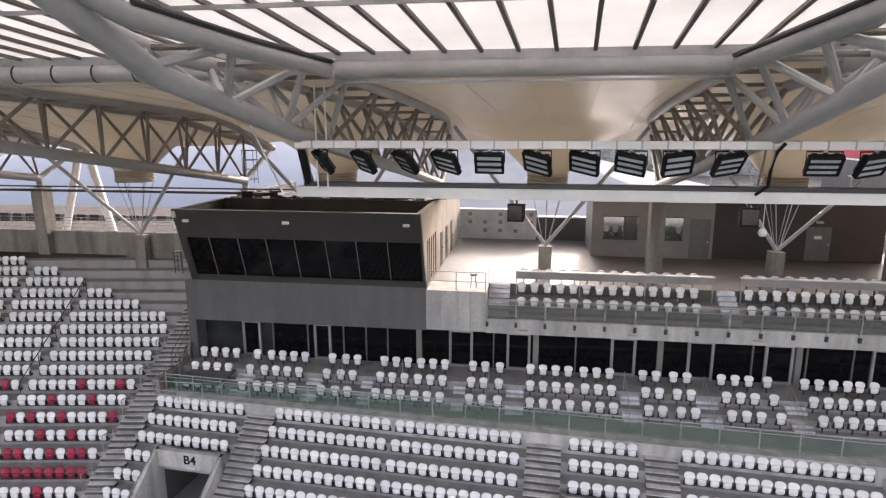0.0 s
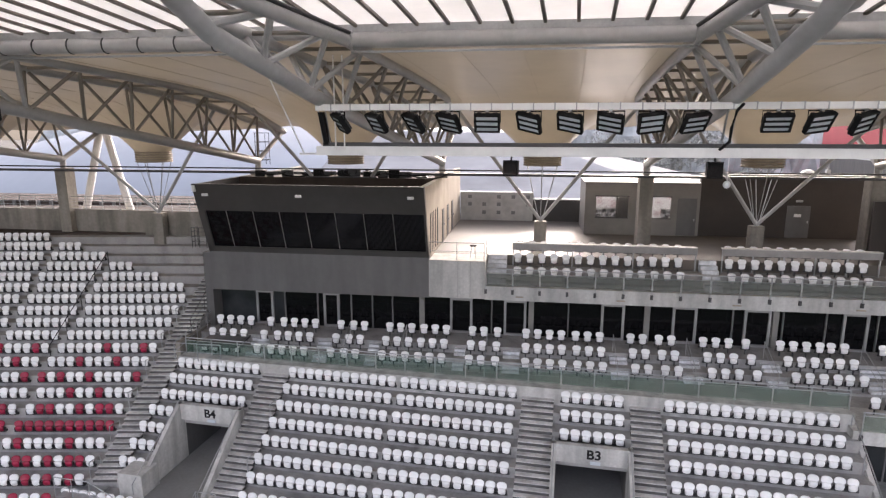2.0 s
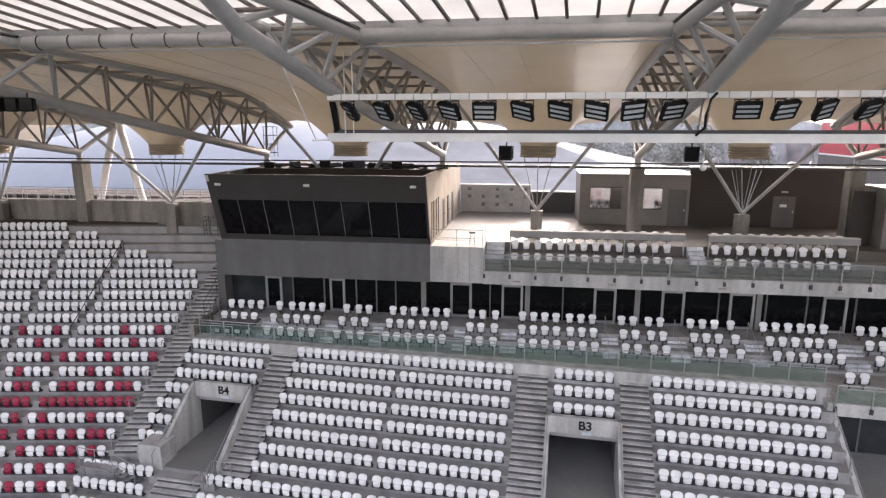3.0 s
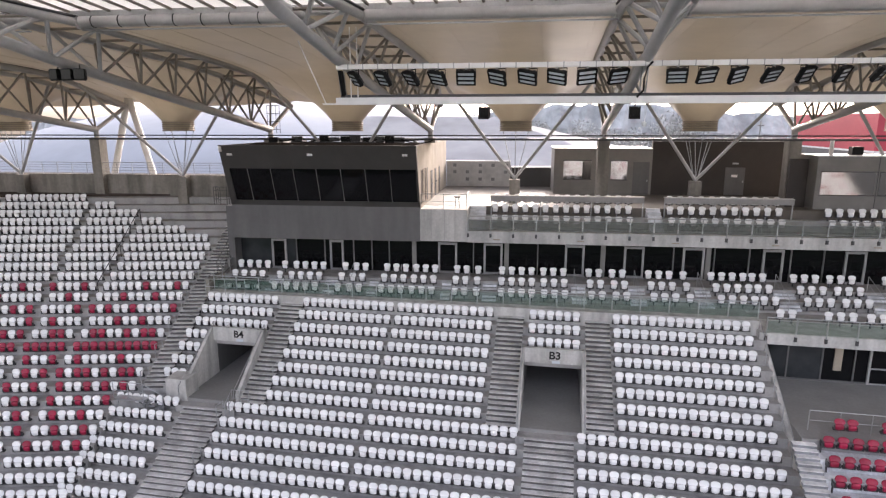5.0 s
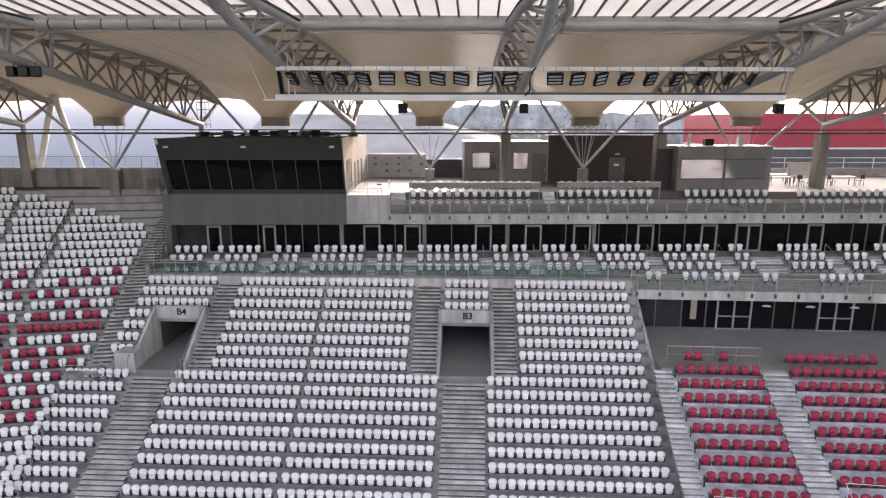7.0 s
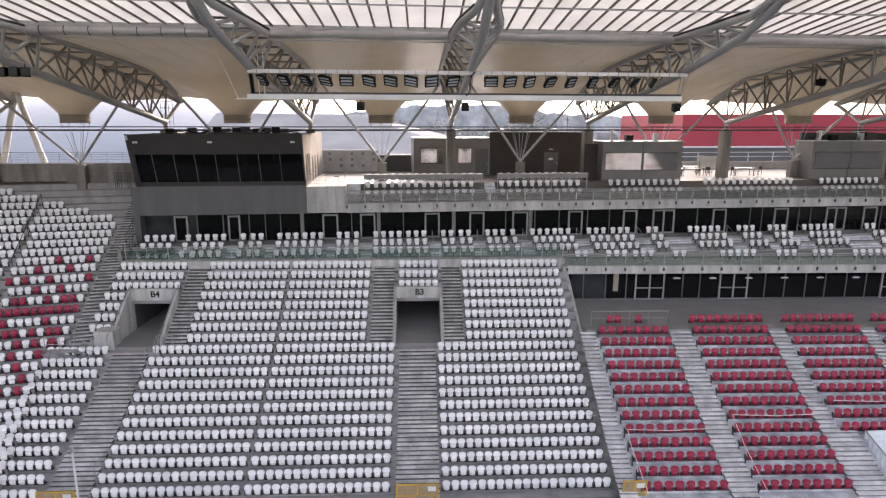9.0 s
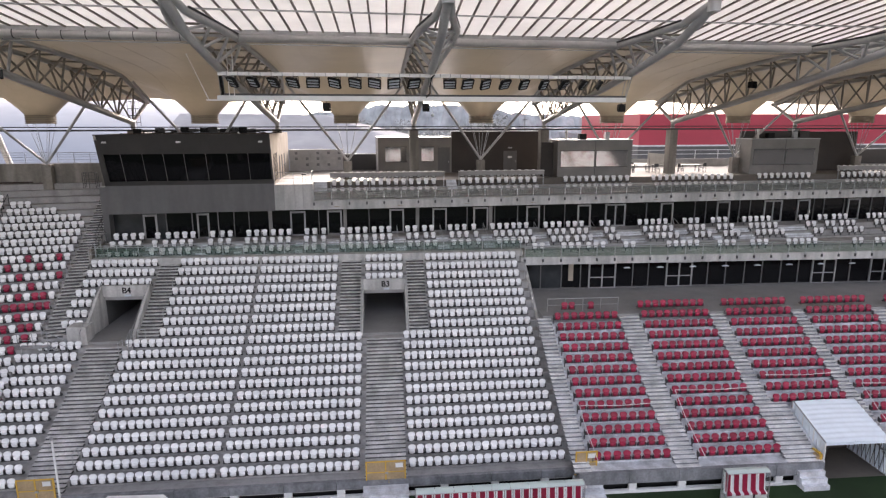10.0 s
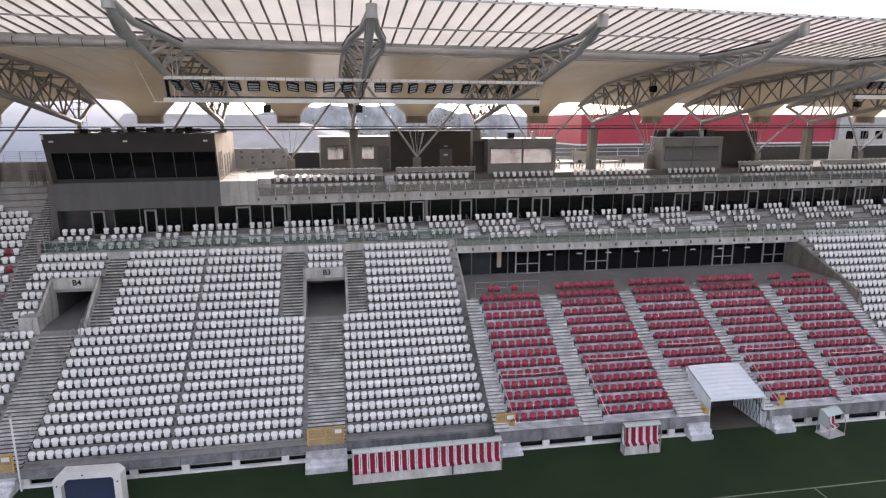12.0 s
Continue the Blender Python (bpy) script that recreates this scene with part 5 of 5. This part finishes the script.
# ---- pitch side: shelters, tunnel, gates, steps ----
def dugout(x0, x1, y, n, label, turn=0.0, base=MAIN):
    d = thing("team_shelter", label, "dugout", "team shelters", at=(x0, y, TURF), turn=turn, base=base)
    w = x1 - x0
    part("base", Shape().prism([(0.0, 0.0), (0.16, 0.62), (0.55, 0.62), (0.55, 0.0)], 0, w), PALE, d, "pale sloping bench base")
    part("front_beam", Shape().tube([(0, 0.02, 1.98), (w, 0.02, 1.98)], 0.025, 6), GALV, d)
    for x in (0.0, w):
        part("end_frame", Shape().tube([(x, 0.0, 0.0), (x, 0.02, 1.98), (x, 0.25, 2.08), (x, 0.52, 2.05), (x, 0.58, 0.0)], 0.03, 6), GALV, d)
        part("end_pane", Shape().box(x - 0.006, 0.05, 0.5, x + 0.006, 0.55, 2.0), SHELTERG, d)
    k = max(1, round(w / 1.05))
    for q in range(k):
        a, b = w * q / k + 0.012, w * (q + 1) / k - 0.012
        part("roof_pane", Shape().prism([(0.02, 1.98), (0.25, 2.08), (0.52, 2.05), (0.52, 2.02), (0.25, 2.05), (0.02, 1.95)], a, b), ROOFG, d, "pale green roof sheet")
    part("back_panel", Shape().box(0, 0.53, 0.1, w, 0.56, 2.0), SHELTERG, d)
    for q in range(n):
        x, h = w * (q + 0.5) / n, w / n / 2
        side = [(0.1, 0.56), (0.08, 0.66), (0.32, 0.72), (0.42, 1.55), (0.46, 1.82), (0.52, 1.82), (0.46, 0.6)]
        st = part("shelter_seat", Shape().prism(side, x - h * 0.9, x + h * 0.9), SEATW, d, "white padded seat with a red middle")
        part("red_pad", Shape().prism([(v - 0.018, z + 0.006) for v, z in side], x - h * 0.58, x + h * 0.58), SEATR, st, "red middle pad")
    part("joint", Shape().box(w * 0.66, -0.01, 0.02, w * 0.66 + 0.05, 0.2, 0.62), BLACKP, d)


dugout(1.4, 10.6, -19.75, 19, "long glazed team shelter with red and white seats")
dugout(19.15, 21.65, -19.25, 5, "short glazed team shelter with red and white seats", base=RED)


def officials():
    d = thing("officials_shelter", "small glazed officials shelter with a curved pale hood", "dugout", at=(33.95, -19.5, TURF), turn=12, base=RED)
    arc = [(0.9 - 0.9 * math.cos(a), 0.75 + 1.05 * math.sin(a)) for a in [math.pi / 2 * q / 8 for q in range(9)]]
    for x in (0.0, 1.5):
        part("end_frame", Shape().tube([(x, 0.0, 0.0), (x, 0.0, 0.75)] + [(x, v, z) for v, z in arc] + [(x, 0.95, 0.0)], 0.03, 6), GALV, d)
    part("side_hood", Shape().prism([(0.9, 0.75)] + arc[::-1], 0.0, 0.03), ROOFG, d, "pale blue quarter-round side sheet")
    part("roof", Shape().prism([(v, z + 0.02) for v, z in arc[4:]] + [(v, z - 0.01) for v, z in arc[:3:-1]], 0.0, 1.5), ROOFG, d)
    part("back", Shape().box(0.0, 0.92, 0.1, 1.5, 0.95, 1.8), SHELTERG, d)
    part("floor", Shape().box(-0.05, -0.05, 0.0, 1.55, 0.98, 0.14), PALE, d)
    for q in range(3):
        x = 0.3 + 0.45 * q
        side = [(0.35, 0.5), (0.33, 0.6), (0.66, 0.63), (0.8, 1.4), (0.88, 1.4), (0.76, 0.14), (0.6, 0.14)]
        st = part("shelter_seat", Shape().prism(side, x - 0.2, x + 0.2), SEATW, d, "white padded seat with a red middle")
        part("red_pad", Shape().prism([(v - 0.012, z + 0.01) for v, z in side[:5]] + [(0.7, 0.5)], x - 0.11, x + 0.11), SEATR, st, "red middle pad")


officials()


def gate(x0, x1, label, y, z0):
    g = thing("pitch_gate", label, "gate", "pitch gates", base=MAIN)
    z1 = z0 + 1.4
    for x in (x0, (x0 + x1) / 2, x1):
        part("post", Shape().box(x - 0.04, y - 0.04, z0 - 0.2, x + 0.04, y + 0.04, z1), YELLOW, g)
    for z in (z0 + 0.05, z0 + 0.7, z1 - 0.04):
        part("bar", Shape().box(x0, y - 0.03, z - 0.03, x1, y + 0.03, z + 0.03), YELLOW, g)
    part("mesh_panel", Shape().box(x0 + 0.04, y - 0.012, z0 + 0.04, x1 - 0.04, y + 0.012, z1 - 0.04), TAN, g, "tan mesh panel")
    part("notice", Shape().box(x1 - 0.55, y - 0.06, z1 - 0.42, x1 - 0.12, y - 0.045, z1 - 0.14), WHITEP, g)
    part("latch", Shape().box((x0 + x1) / 2 - 0.02, y - 0.09, z0 + 0.6, (x0 + x1) / 2 + 0.14, y - 0.03, z0 + 0.72), GALV, g)
    r = thing("concrete_ramp", "pale concrete steps from the gate to the turf", "steps", "pitch steps", base=MAIN)
    k = 4
    for j in range(k):
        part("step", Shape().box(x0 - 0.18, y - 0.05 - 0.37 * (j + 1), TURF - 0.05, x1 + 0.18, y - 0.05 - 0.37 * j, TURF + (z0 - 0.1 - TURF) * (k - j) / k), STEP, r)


gate(-1.3, 0.93, "yellow framed tan mesh gate with a small notice", -16.7, 1.45)
gate(-20.2, -18.3, "yellow framed tan mesh gate at the aisle foot", -16.7, 1.45)
gate(11.0, 12.25, "yellow framed narrow tan mesh gate with a notice", -16.9, 1.5)
for x0, x1 in ((24.5, 26.1), (30.85, 32.4)):
    r = thing("concrete_ramp", "pale concrete steps beside the players tunnel", "steps", "pitch steps", base=RED)
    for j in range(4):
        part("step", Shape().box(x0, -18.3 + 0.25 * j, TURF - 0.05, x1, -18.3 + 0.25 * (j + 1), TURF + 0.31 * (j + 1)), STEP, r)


def tunnel():
    t = thing("players_tunnel", "white tarpaulin players tunnel on a steel frame", "tunnel", base=RED)
    xa, xb, ya, yb, za, zb = 26.4, 30.6, -17.15, -13.9, 2.98, 4.15
    n = 9
    vs, fs = [], []
    for j in range(n * 4 + 1):
        f = j / (n * 4)
        y = ya + (yb - ya) * f
        z = za + (zb - za) * f + 0.05 * abs(math.sin(math.pi * f * n)) - 0.02
        for q in range(5):
            vs.append((xa + (xb - xa) * q / 4, y, z + 0.06 * (1 - (q / 2 - 1) ** 2)))
    for j in range(n * 4):
        for i in range(4):
            a = j * 5 + i
            fs.append((a, a + 1, a + 6, a + 5))
    part("canopy", Shape().add(vs, fs), TARP, t, smooth=True)
    part("front_hem", Shape().box(xa, ya - 0.02, za - 0.16, xb, ya + 0.02, za + 0.02), TARP, t)
    # pleated side sheets
    for x, s in ((xa, 1), (xb, -1)):
        vs, fs = [], []
        for j in range(n * 2 + 1):
            f = j / (n * 2)
            y, z = ya + (yb - ya) * f, za + (zb - za) * f
            dx = s * (0.16 if j % 2 else 0.0)
            vs += [(x + dx, y, TURF + 0.12), (x + dx * 0.4, y, z)]
        fs = [(2 * j, 2 * j + 2, 2 * j + 3, 2 * j + 1) for j in range(n * 2)]
        part("side_sheet", Shape().add(vs, fs), TARP, t, "white pleated side sheet")
        for j in range(0, n):
            f0, f1 = j / n, (j + 1) / n
            for a, b in ((TURF + 0.2, 1.0), (1.0, TURF + 0.2)):
                p0 = (x + s * 0.19, ya + (yb - ya) * f0, a if a < 1 else za + (zb - za) * f0 - 0.1)
                p1 = (x + s * 0.19, ya + (yb - ya) * f1, b if b < 1 else za + (zb - za) * f1 - 0.1)
                part("scissor_bar", Shape().tube([p0, p1], 0.018, 5), DARKST, t)
        for j in range(4):
            f = j / 3
            part("post", Shape().tube([(x, ya + (yb - ya) * f, TURF), (x, ya + (yb - ya) * f, za + (zb - za) * f)], 0.04, 8), WHITEP, t)
        part("side_beam", Shape().tube([(x, ya, za), (x, yb, zb)], 0.04, 8), GALV, t)
    part("floor_mat", Shape().box(xa, ya, TURF, xb, yb, TURF + 0.02), FLOORC, t)
    # dark end sheet: the unlit inside of the tunnel is put into its colour
    part("end_wall", Shape().box(xa, yb, TURF, xb, yb + 0.1, zb - 0.1), BITUMEN, t)
    g = thing("yellow_barrier", "yellow painted barrier at the tunnel mouth", "barrier", "yellow barriers", base=RED)
    part("panel", Shape().box(25.95, -17.2, TURF + 0.35, 26.3, -16.2, TURF + 1.6), TAN, g, "tan mesh panel")
    for y in (-17.22, -16.2):
        part("post", Shape().box(26.08, y - 0.05, TURF, 26.18, y + 0.05, TURF + 1.75), YELLOW, g)
    part("top_bar", Shape().box(26.06, -17.25, TURF + 1.65, 26.2, -16.15, TURF + 1.75), YELLOW, g)
    g = thing("yellow_barrier", "narrow yellow painted barrier beside the tunnel steps", "barrier", "yellow barriers", base=RED)
    part("panel", Shape().box(31.95, -16.95, 1.3, 32.35, -16.88, 2.75), YELLOW, g)


tunnel()


def arch_shelter():
    c = thing("arched_shelter", "white box-section arch shelter with a navy panel", "shelter", at=(-15.05, -19.4, TURF), turn=-3, base=MAIN)
    outer = [(0.0, 0.0), (0.0, 1.85), (0.45, 2.3), (3.3, 2.3), (3.6, 2.0), (3.6, 0.0)]
    inner = [(0.4, 0.0), (0.4, 1.45), (0.8, 1.87), (3.1, 1.87), (3.2, 1.75), (3.2, 0.0)]
    for k in range(5):
        q = [outer[k], outer[k + 1], inner[k + 1], inner[k]]
        part("frame_piece", Shape().hexa([(x, 0.0, z) for x, z in q], [(x, 0.7, z) for x, z in q]), WHITEP, c)
    part("navy_panel", Shape().box(0.4, 0.35, 0.0, 3.2, 0.4, 2.1), SCREEN, c, "navy blue panel")
    for x, z in ((0.2, 1.5), (1.6, 2.09), (3.4, 1.6)):
        part("bolt", Shape().tube([(x, -0.02, z), (x, 0.0, z)], 0.05, 8), DARKST, c)


arch_shelter()
pole = thing("corner_pole", "slim white pole beside the shelter", "pole", base=MAIN)
part("shaft", Shape().tube([(-17.9, -17.0, TURF), (-17.9, -17.0, 5.3)], 0.055, 8), WHITEP, pole)
part("head", Shape().tube([(-17.9, -17.0, 5.3), (-17.9, -17.0, 5.5)], 0.09, 8), GALV, pole)

# dark end plates where the red rows meet the aisles
for n, (xe, _, _) in enumerate(BLOCKS):
    for i in range(-1, 12):
        if n == 2 and i < 4:
            continue
        e = thing("row_end_plate", "small dark steel plate at a row end", "end plate", "row end plates", at=(xe, Y(i) + 0.5, ZR(i)), base=RED)
        part("plate", Shape().prism([(0.0, 0.3), (0.22, 0.3), (0.26, 0.6), (0.05, 0.52)], -0.02, 0.02), DARKST, e)
        part("foot", Shape().box(-0.03, 0.08, 0, 0.03, 0.14, 0.3), DARKST, e)

# white tape strung over the red rows
for n, (a, b, _) in enumerate(BLOCKS):
    t = thing("barrier_tape", "white barrier tape strung across the red rows", "tape", "barrier tapes", base=RED)
    i = (3, 4, 5, 4, 3)[n]
    z = ZR(i) + 0.85
    part("cross_tape", Shape().tube([(a, Y(i), z), ((a + b) / 2, Y(i), z - 0.1), (b, Y(i), z)], 0.022, 5), WHITEP, t)
    if n != 2:
        part("side_tape", Shape().tube([(a - 0.05, Y(i), z), (a - 0.05, Y(2), ZR(2) + 0.7), (a + 0.2, Y(-1), ZR(-1) + 0.45)], 0.02, 5), WHITEP, t)

# low platform by the slanted entrance and at the balcony end
p = thing("viewing_platform", "grey steel viewing platform with a side stair", "platform", base=MAIN)
part("deck", Shape().box(-24.6, -7.5, 7.0, -22.7, -6.3, 7.1), GALV, p)
for x in (-24.5, -22.8):
    part("leg", Shape().box(x - 0.04, -7.4, 6.3, x + 0.04, -7.32, 7.0), GALV, p)
for k in range(4):
    part("step", Shape().box(-22.7 + 0.3 * k, -7.5, 6.9 - 0.14 * k, -22.4 + 0.3 * k, -6.6, 6.96 - 0.14 * k), GALV, p)
tube_rail("railing", [(-24.6, -7.5, 7.1), (-22.7, -7.5, 7.1), (-21.5, -7.5, 6.5)], STEELRAIL + " round the platform", every=0.9, base=MAIN)
part("plinth", Shape().box(-21.9, -6.6, 6.4, -20.62, -5.4, 8.1), PALE, p, "pale concrete plinth")
p = thing("balcony_platform", "dark grey steel platform at the balcony end", "platform")
part("deck", Shape().box(-21.6, 1.2, 12.0, -19.2, 3.2, 12.1), CLAD, p)
for x in (-21.4, -19.4):
    for y in (1.4, 3.0):
        part("leg", Shape().box(x - 0.04, y - 0.04, 11.2, x + 0.04, y + 0.04, 12.0), GALV, p)
for k in range(8):
    x = 20.4 + 2.9 * k
    lamp = thing("concourse_lamp", "small pale lamp behind the concourse windows", "lamp", "concourse lamps", at=(x, 0.12, 9.75), base=RED)
    part("head", Shape().prism([(0, -0.02), (0.02, 0.06), (0.1, 0.06), (0.1, -0.02)], -0.28, 0.28).box(-0.18, 0.02, 0.06, 0.18, 0.1, 0.1), LAMPG, lamp)
    part("stem", Shape().box(-0.02, 0.06, -0.02, 0.02, 0.12, 0.12), GALV, lamp)


# flat pale lamps on the slab edge
for x in (-3.6, 1.9, 7.9, 14.0, 20.0, 26.0, 32.0):
    lamp = thing("slab_lamp", "flat pale lamp fixed to the slab edge", "lamp", "slab edge lamps", at=(x, 4.2, 14.75))
    part("casing", Shape().box(-0.22, -0.06, -0.03, 0.22, 0.0, 0.05), RENDERC, lamp)
    part("diffuser", Shape().box(-0.19, -0.07, -0.045, 0.19, -0.01, -0.03), LAMPG, lamp)


# ---- beyond the stand ----
def far_things():
    for x in (-36.6, -32.4):
        s = thing("raking_strut", "white painted raking roof strut", "strut", "raking struts", "structure")
        part("strut", Shape().tube([(-34.8, 13.0, 24.6), (x, 12.2, 17.0)], 0.27, 12), WHITEP, s)
    t = thing("white_tent_roof", "white tent hall with a long pitched roof", "building", kind="structure")
    part("roof", Shape().hexa([(-30, 36, 15.5), (18, 36, 14.8), (18, 36, 15.0), (-30, 36, 15.7)], [(-30, 62, 23.2), (-6, 62, 23.0), (-6, 62, 23.2), (-30, 62, 23.4)]), TENT, t)
    part("front", Shape().box(-30, 36.2, 0, 17.8, 36.5, 14.8), TENT, t)
    part("gable", Shape().hexa([(18, 36.1, 15.0), (34, 60, 14.0), (34, 60, 13.8), (18, 36.1, 14.8)], [(-6, 62, 23.2), (-6, 62.2, 23.2), (-6, 62.2, 23.0), (-6, 62, 23.0)]), TENT, t)
    # bare trees in the distance, haze put into their pale grey
    r = random.Random(5)
    for k in range(16):
        x, y = -40 + 7.5 * k + r.uniform(-3, 3), 175 + r.uniform(0, 55)
        h = r.uniform(17, 27)
        tr = thing("tree", "bare tree far behind the stand, pale with painted haze", "tree", "far trees", at=(x, y, -0.25), turn=r.uniform(0, 360))
        trunk = Shape().tube([(0, 0, 0), (0.2, 0.1, h * 0.5), (0.1, 0.3, h * 0.9)], 0.45, 7, 0.08)
        for q in range(9):
            a, z = r.uniform(0, 6.28), h * r.uniform(0.3, 0.75)
            l = h * r.uniform(0.18, 0.32)
            trunk.tube([(0.1, 0.1, z), (l * 0.6 * math.cos(a), l * 0.6 * math.sin(a), z + l * 0.5), (l * math.cos(a), l * math.sin(a), z + l)], 0.14, 5, 0.03)
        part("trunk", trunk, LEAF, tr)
        crown = Shape()
        for q in range(900):
            a, u, v = r.uniform(0, 6.28), r.uniform(-1, 1), r.random() ** 0.45
            rad = h * 0.3 * v
            c0 = Vector((rad * math.cos(a) * math.sqrt(1 - u * u), rad * math.sin(a) * math.sqrt(1 - u * u), h * 0.66 + h * 0.36 * u * v))
            d = [Vector((r.uniform(-1, 1), r.uniform(-1, 1), r.uniform(-1, 1))) * 0.8 for _ in range(3)]
            crown.add([c0 + e for e in d], [(0, 1, 2)])
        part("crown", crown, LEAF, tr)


far_things()


# ---- the opposite stand, seen only in reflections ----
def opposite():
    o = thing("opposite_stand", "opposite stand with white and red seat rows", "grandstand", kind="structure")
    st = Shape()
    for i in range(24):
        st.box(-60, -100 - 0.8 * (i + 1), -0.2, 80, -100 - 0.8 * i, 1.2 + 0.5 * i)
    part("terrace", st, CONCRETE, o)
    q = random.Random(2)
    w, rd = Shape(), Shape()
    for i in range(0, 24):
        for k in range(0, 130):
            if k % 13 == 0:
                continue
            x = -58 + 1.05 * k
            (rd if q.random() < 0.14 else w).box(x, -100.6 - 0.8 * i, 1.5 + 0.5 * i, x + 0.9, -100.5 - 0.8 * i, 2.0 + 0.5 * i)
    tagged(part("white_rows", w, SEATWJ, o), kind="stuff")
    tagged(part("red_rows", rd, SEATRJ, o), kind="stuff")


opposite()


# unseen stand, added to cut the sky light on the corner seats
def end_stand():
    o = thing("end_stand", "unseen concrete stand added to block side sky light", "grandstand", kind="structure")
    st = Shape()
    for i in range(24):
        st.box(-86 - 0.8 * (i + 1), -92, -0.2, -86 - 0.8 * i, 6, 1.2 + 0.5 * i)
    part("terrace", st, CONCRETE, o)
    part("rear_wall", Shape().box(-107, -92, -0.2, -106, 6, 27), WALLC, o)
    part("roof", Shape().box(-107, -92, 26.6, -84, 6, 27.0), MEMB, o)


end_stand()


# ---- small fittings ----
for o in [o for o in scene.objects if o.name.startswith("door") and o.parent and o.parent.name in ("press_box", "control_cabin", "dark_wall")]:
    lo = [min(v.co[k] for v in o.data.vertices) for k in range(3)]
    hi = [max(v.co[k] for v in o.data.vertices) for k in range(3)]
    if o.parent.name == "press_box":
        part("handle", Shape().box(hi[0], hi[1] - 0.16, lo[2] + 1.0, hi[0] + 0.05, hi[1] - 0.1, lo[2] + 1.15), GALV, o, "steel door handle")
    else:
        part("handle", Shape().box(hi[0] - 0.16, lo[1] - 0.05, lo[2] + 1.0, hi[0] - 0.1, lo[1], lo[2] + 1.15), GALV, o, "steel door handle")
b = thing("pendant_lamp", "small white globe lamp hung under the gantry", "lamp", at=(2.95, -8.6, 23.2))
part("cord", Shape().tube([(0, 0, 0), (0, 0, -0.75)], 0.015, 5), WHITEP, b)
ring = [(0.12 * math.sin(math.pi * j / 6), -0.85 + 0.12 * math.cos(math.pi * j / 6)) for j in range(7)]
gl = Shape()
gl.add([(r * math.cos(2 * math.pi * i / 10), r * math.sin(2 * math.pi * i / 10), z) for r, z in ring for i in range(10)], [(j * 10 + i, j * 10 + (i + 1) % 10, (j + 1) * 10 + (i + 1) % 10, (j + 1) * 10 + i) for j in range(6) for i in range(10)])
part("globe", gl, WHITEP, b, smooth=True)
for x in (9.3, 14.9):
    d = thing("camera_dome", "white camera dome on the dark wall", "camera dome", "domes on the wall", at=(x, 14.35, 21.0))
    dm = Shape().add([(0.45 * math.cos(a) * math.cos(e), 0.45 * math.cos(e) * math.sin(a), 0.34 * math.sin(e)) for e in (0, 0.4, 0.8, 1.2, 1.55) for a in [2 * math.pi * q / 14 for q in range(14)]], [(j * 14 + i, j * 14 + (i + 1) % 14, (j + 1) * 14 + (i + 1) % 14, (j + 1) * 14 + i) for j in range(4) for i in range(14)])
    part("dome", dm, WHITEP, d, smooth=True)
m = thing("antenna_mast", "slim grey antenna mast behind the wall", "antenna", at=(16.1, 14.35, 21.0))
part("mast", Shape().tube([(0, 0, 0), (0, 0, 1.5)], 0.05, 8), GALV, m)
part("head", Shape().box(-0.25, -0.05, 1.1, 0.25, 0.05, 1.2).box(-0.12, -0.12, 0, 0.12, 0.12, 0.35), GALV, m)
w = thing("white_board", "white panel board leaning at the terrace back", "board", at=(64.0, 11.0, 16.75))
part("panel", Shape().box(0, 0, 0.1, 3.5, 0.1, 2.95), WHITEP, w)
part("foot", Shape().box(0.2, -0.3, 0, 0.3, 0.5, 0.1).box(2.7, -0.3, 0, 2.8, 0.5, 0.1), GALV, w)
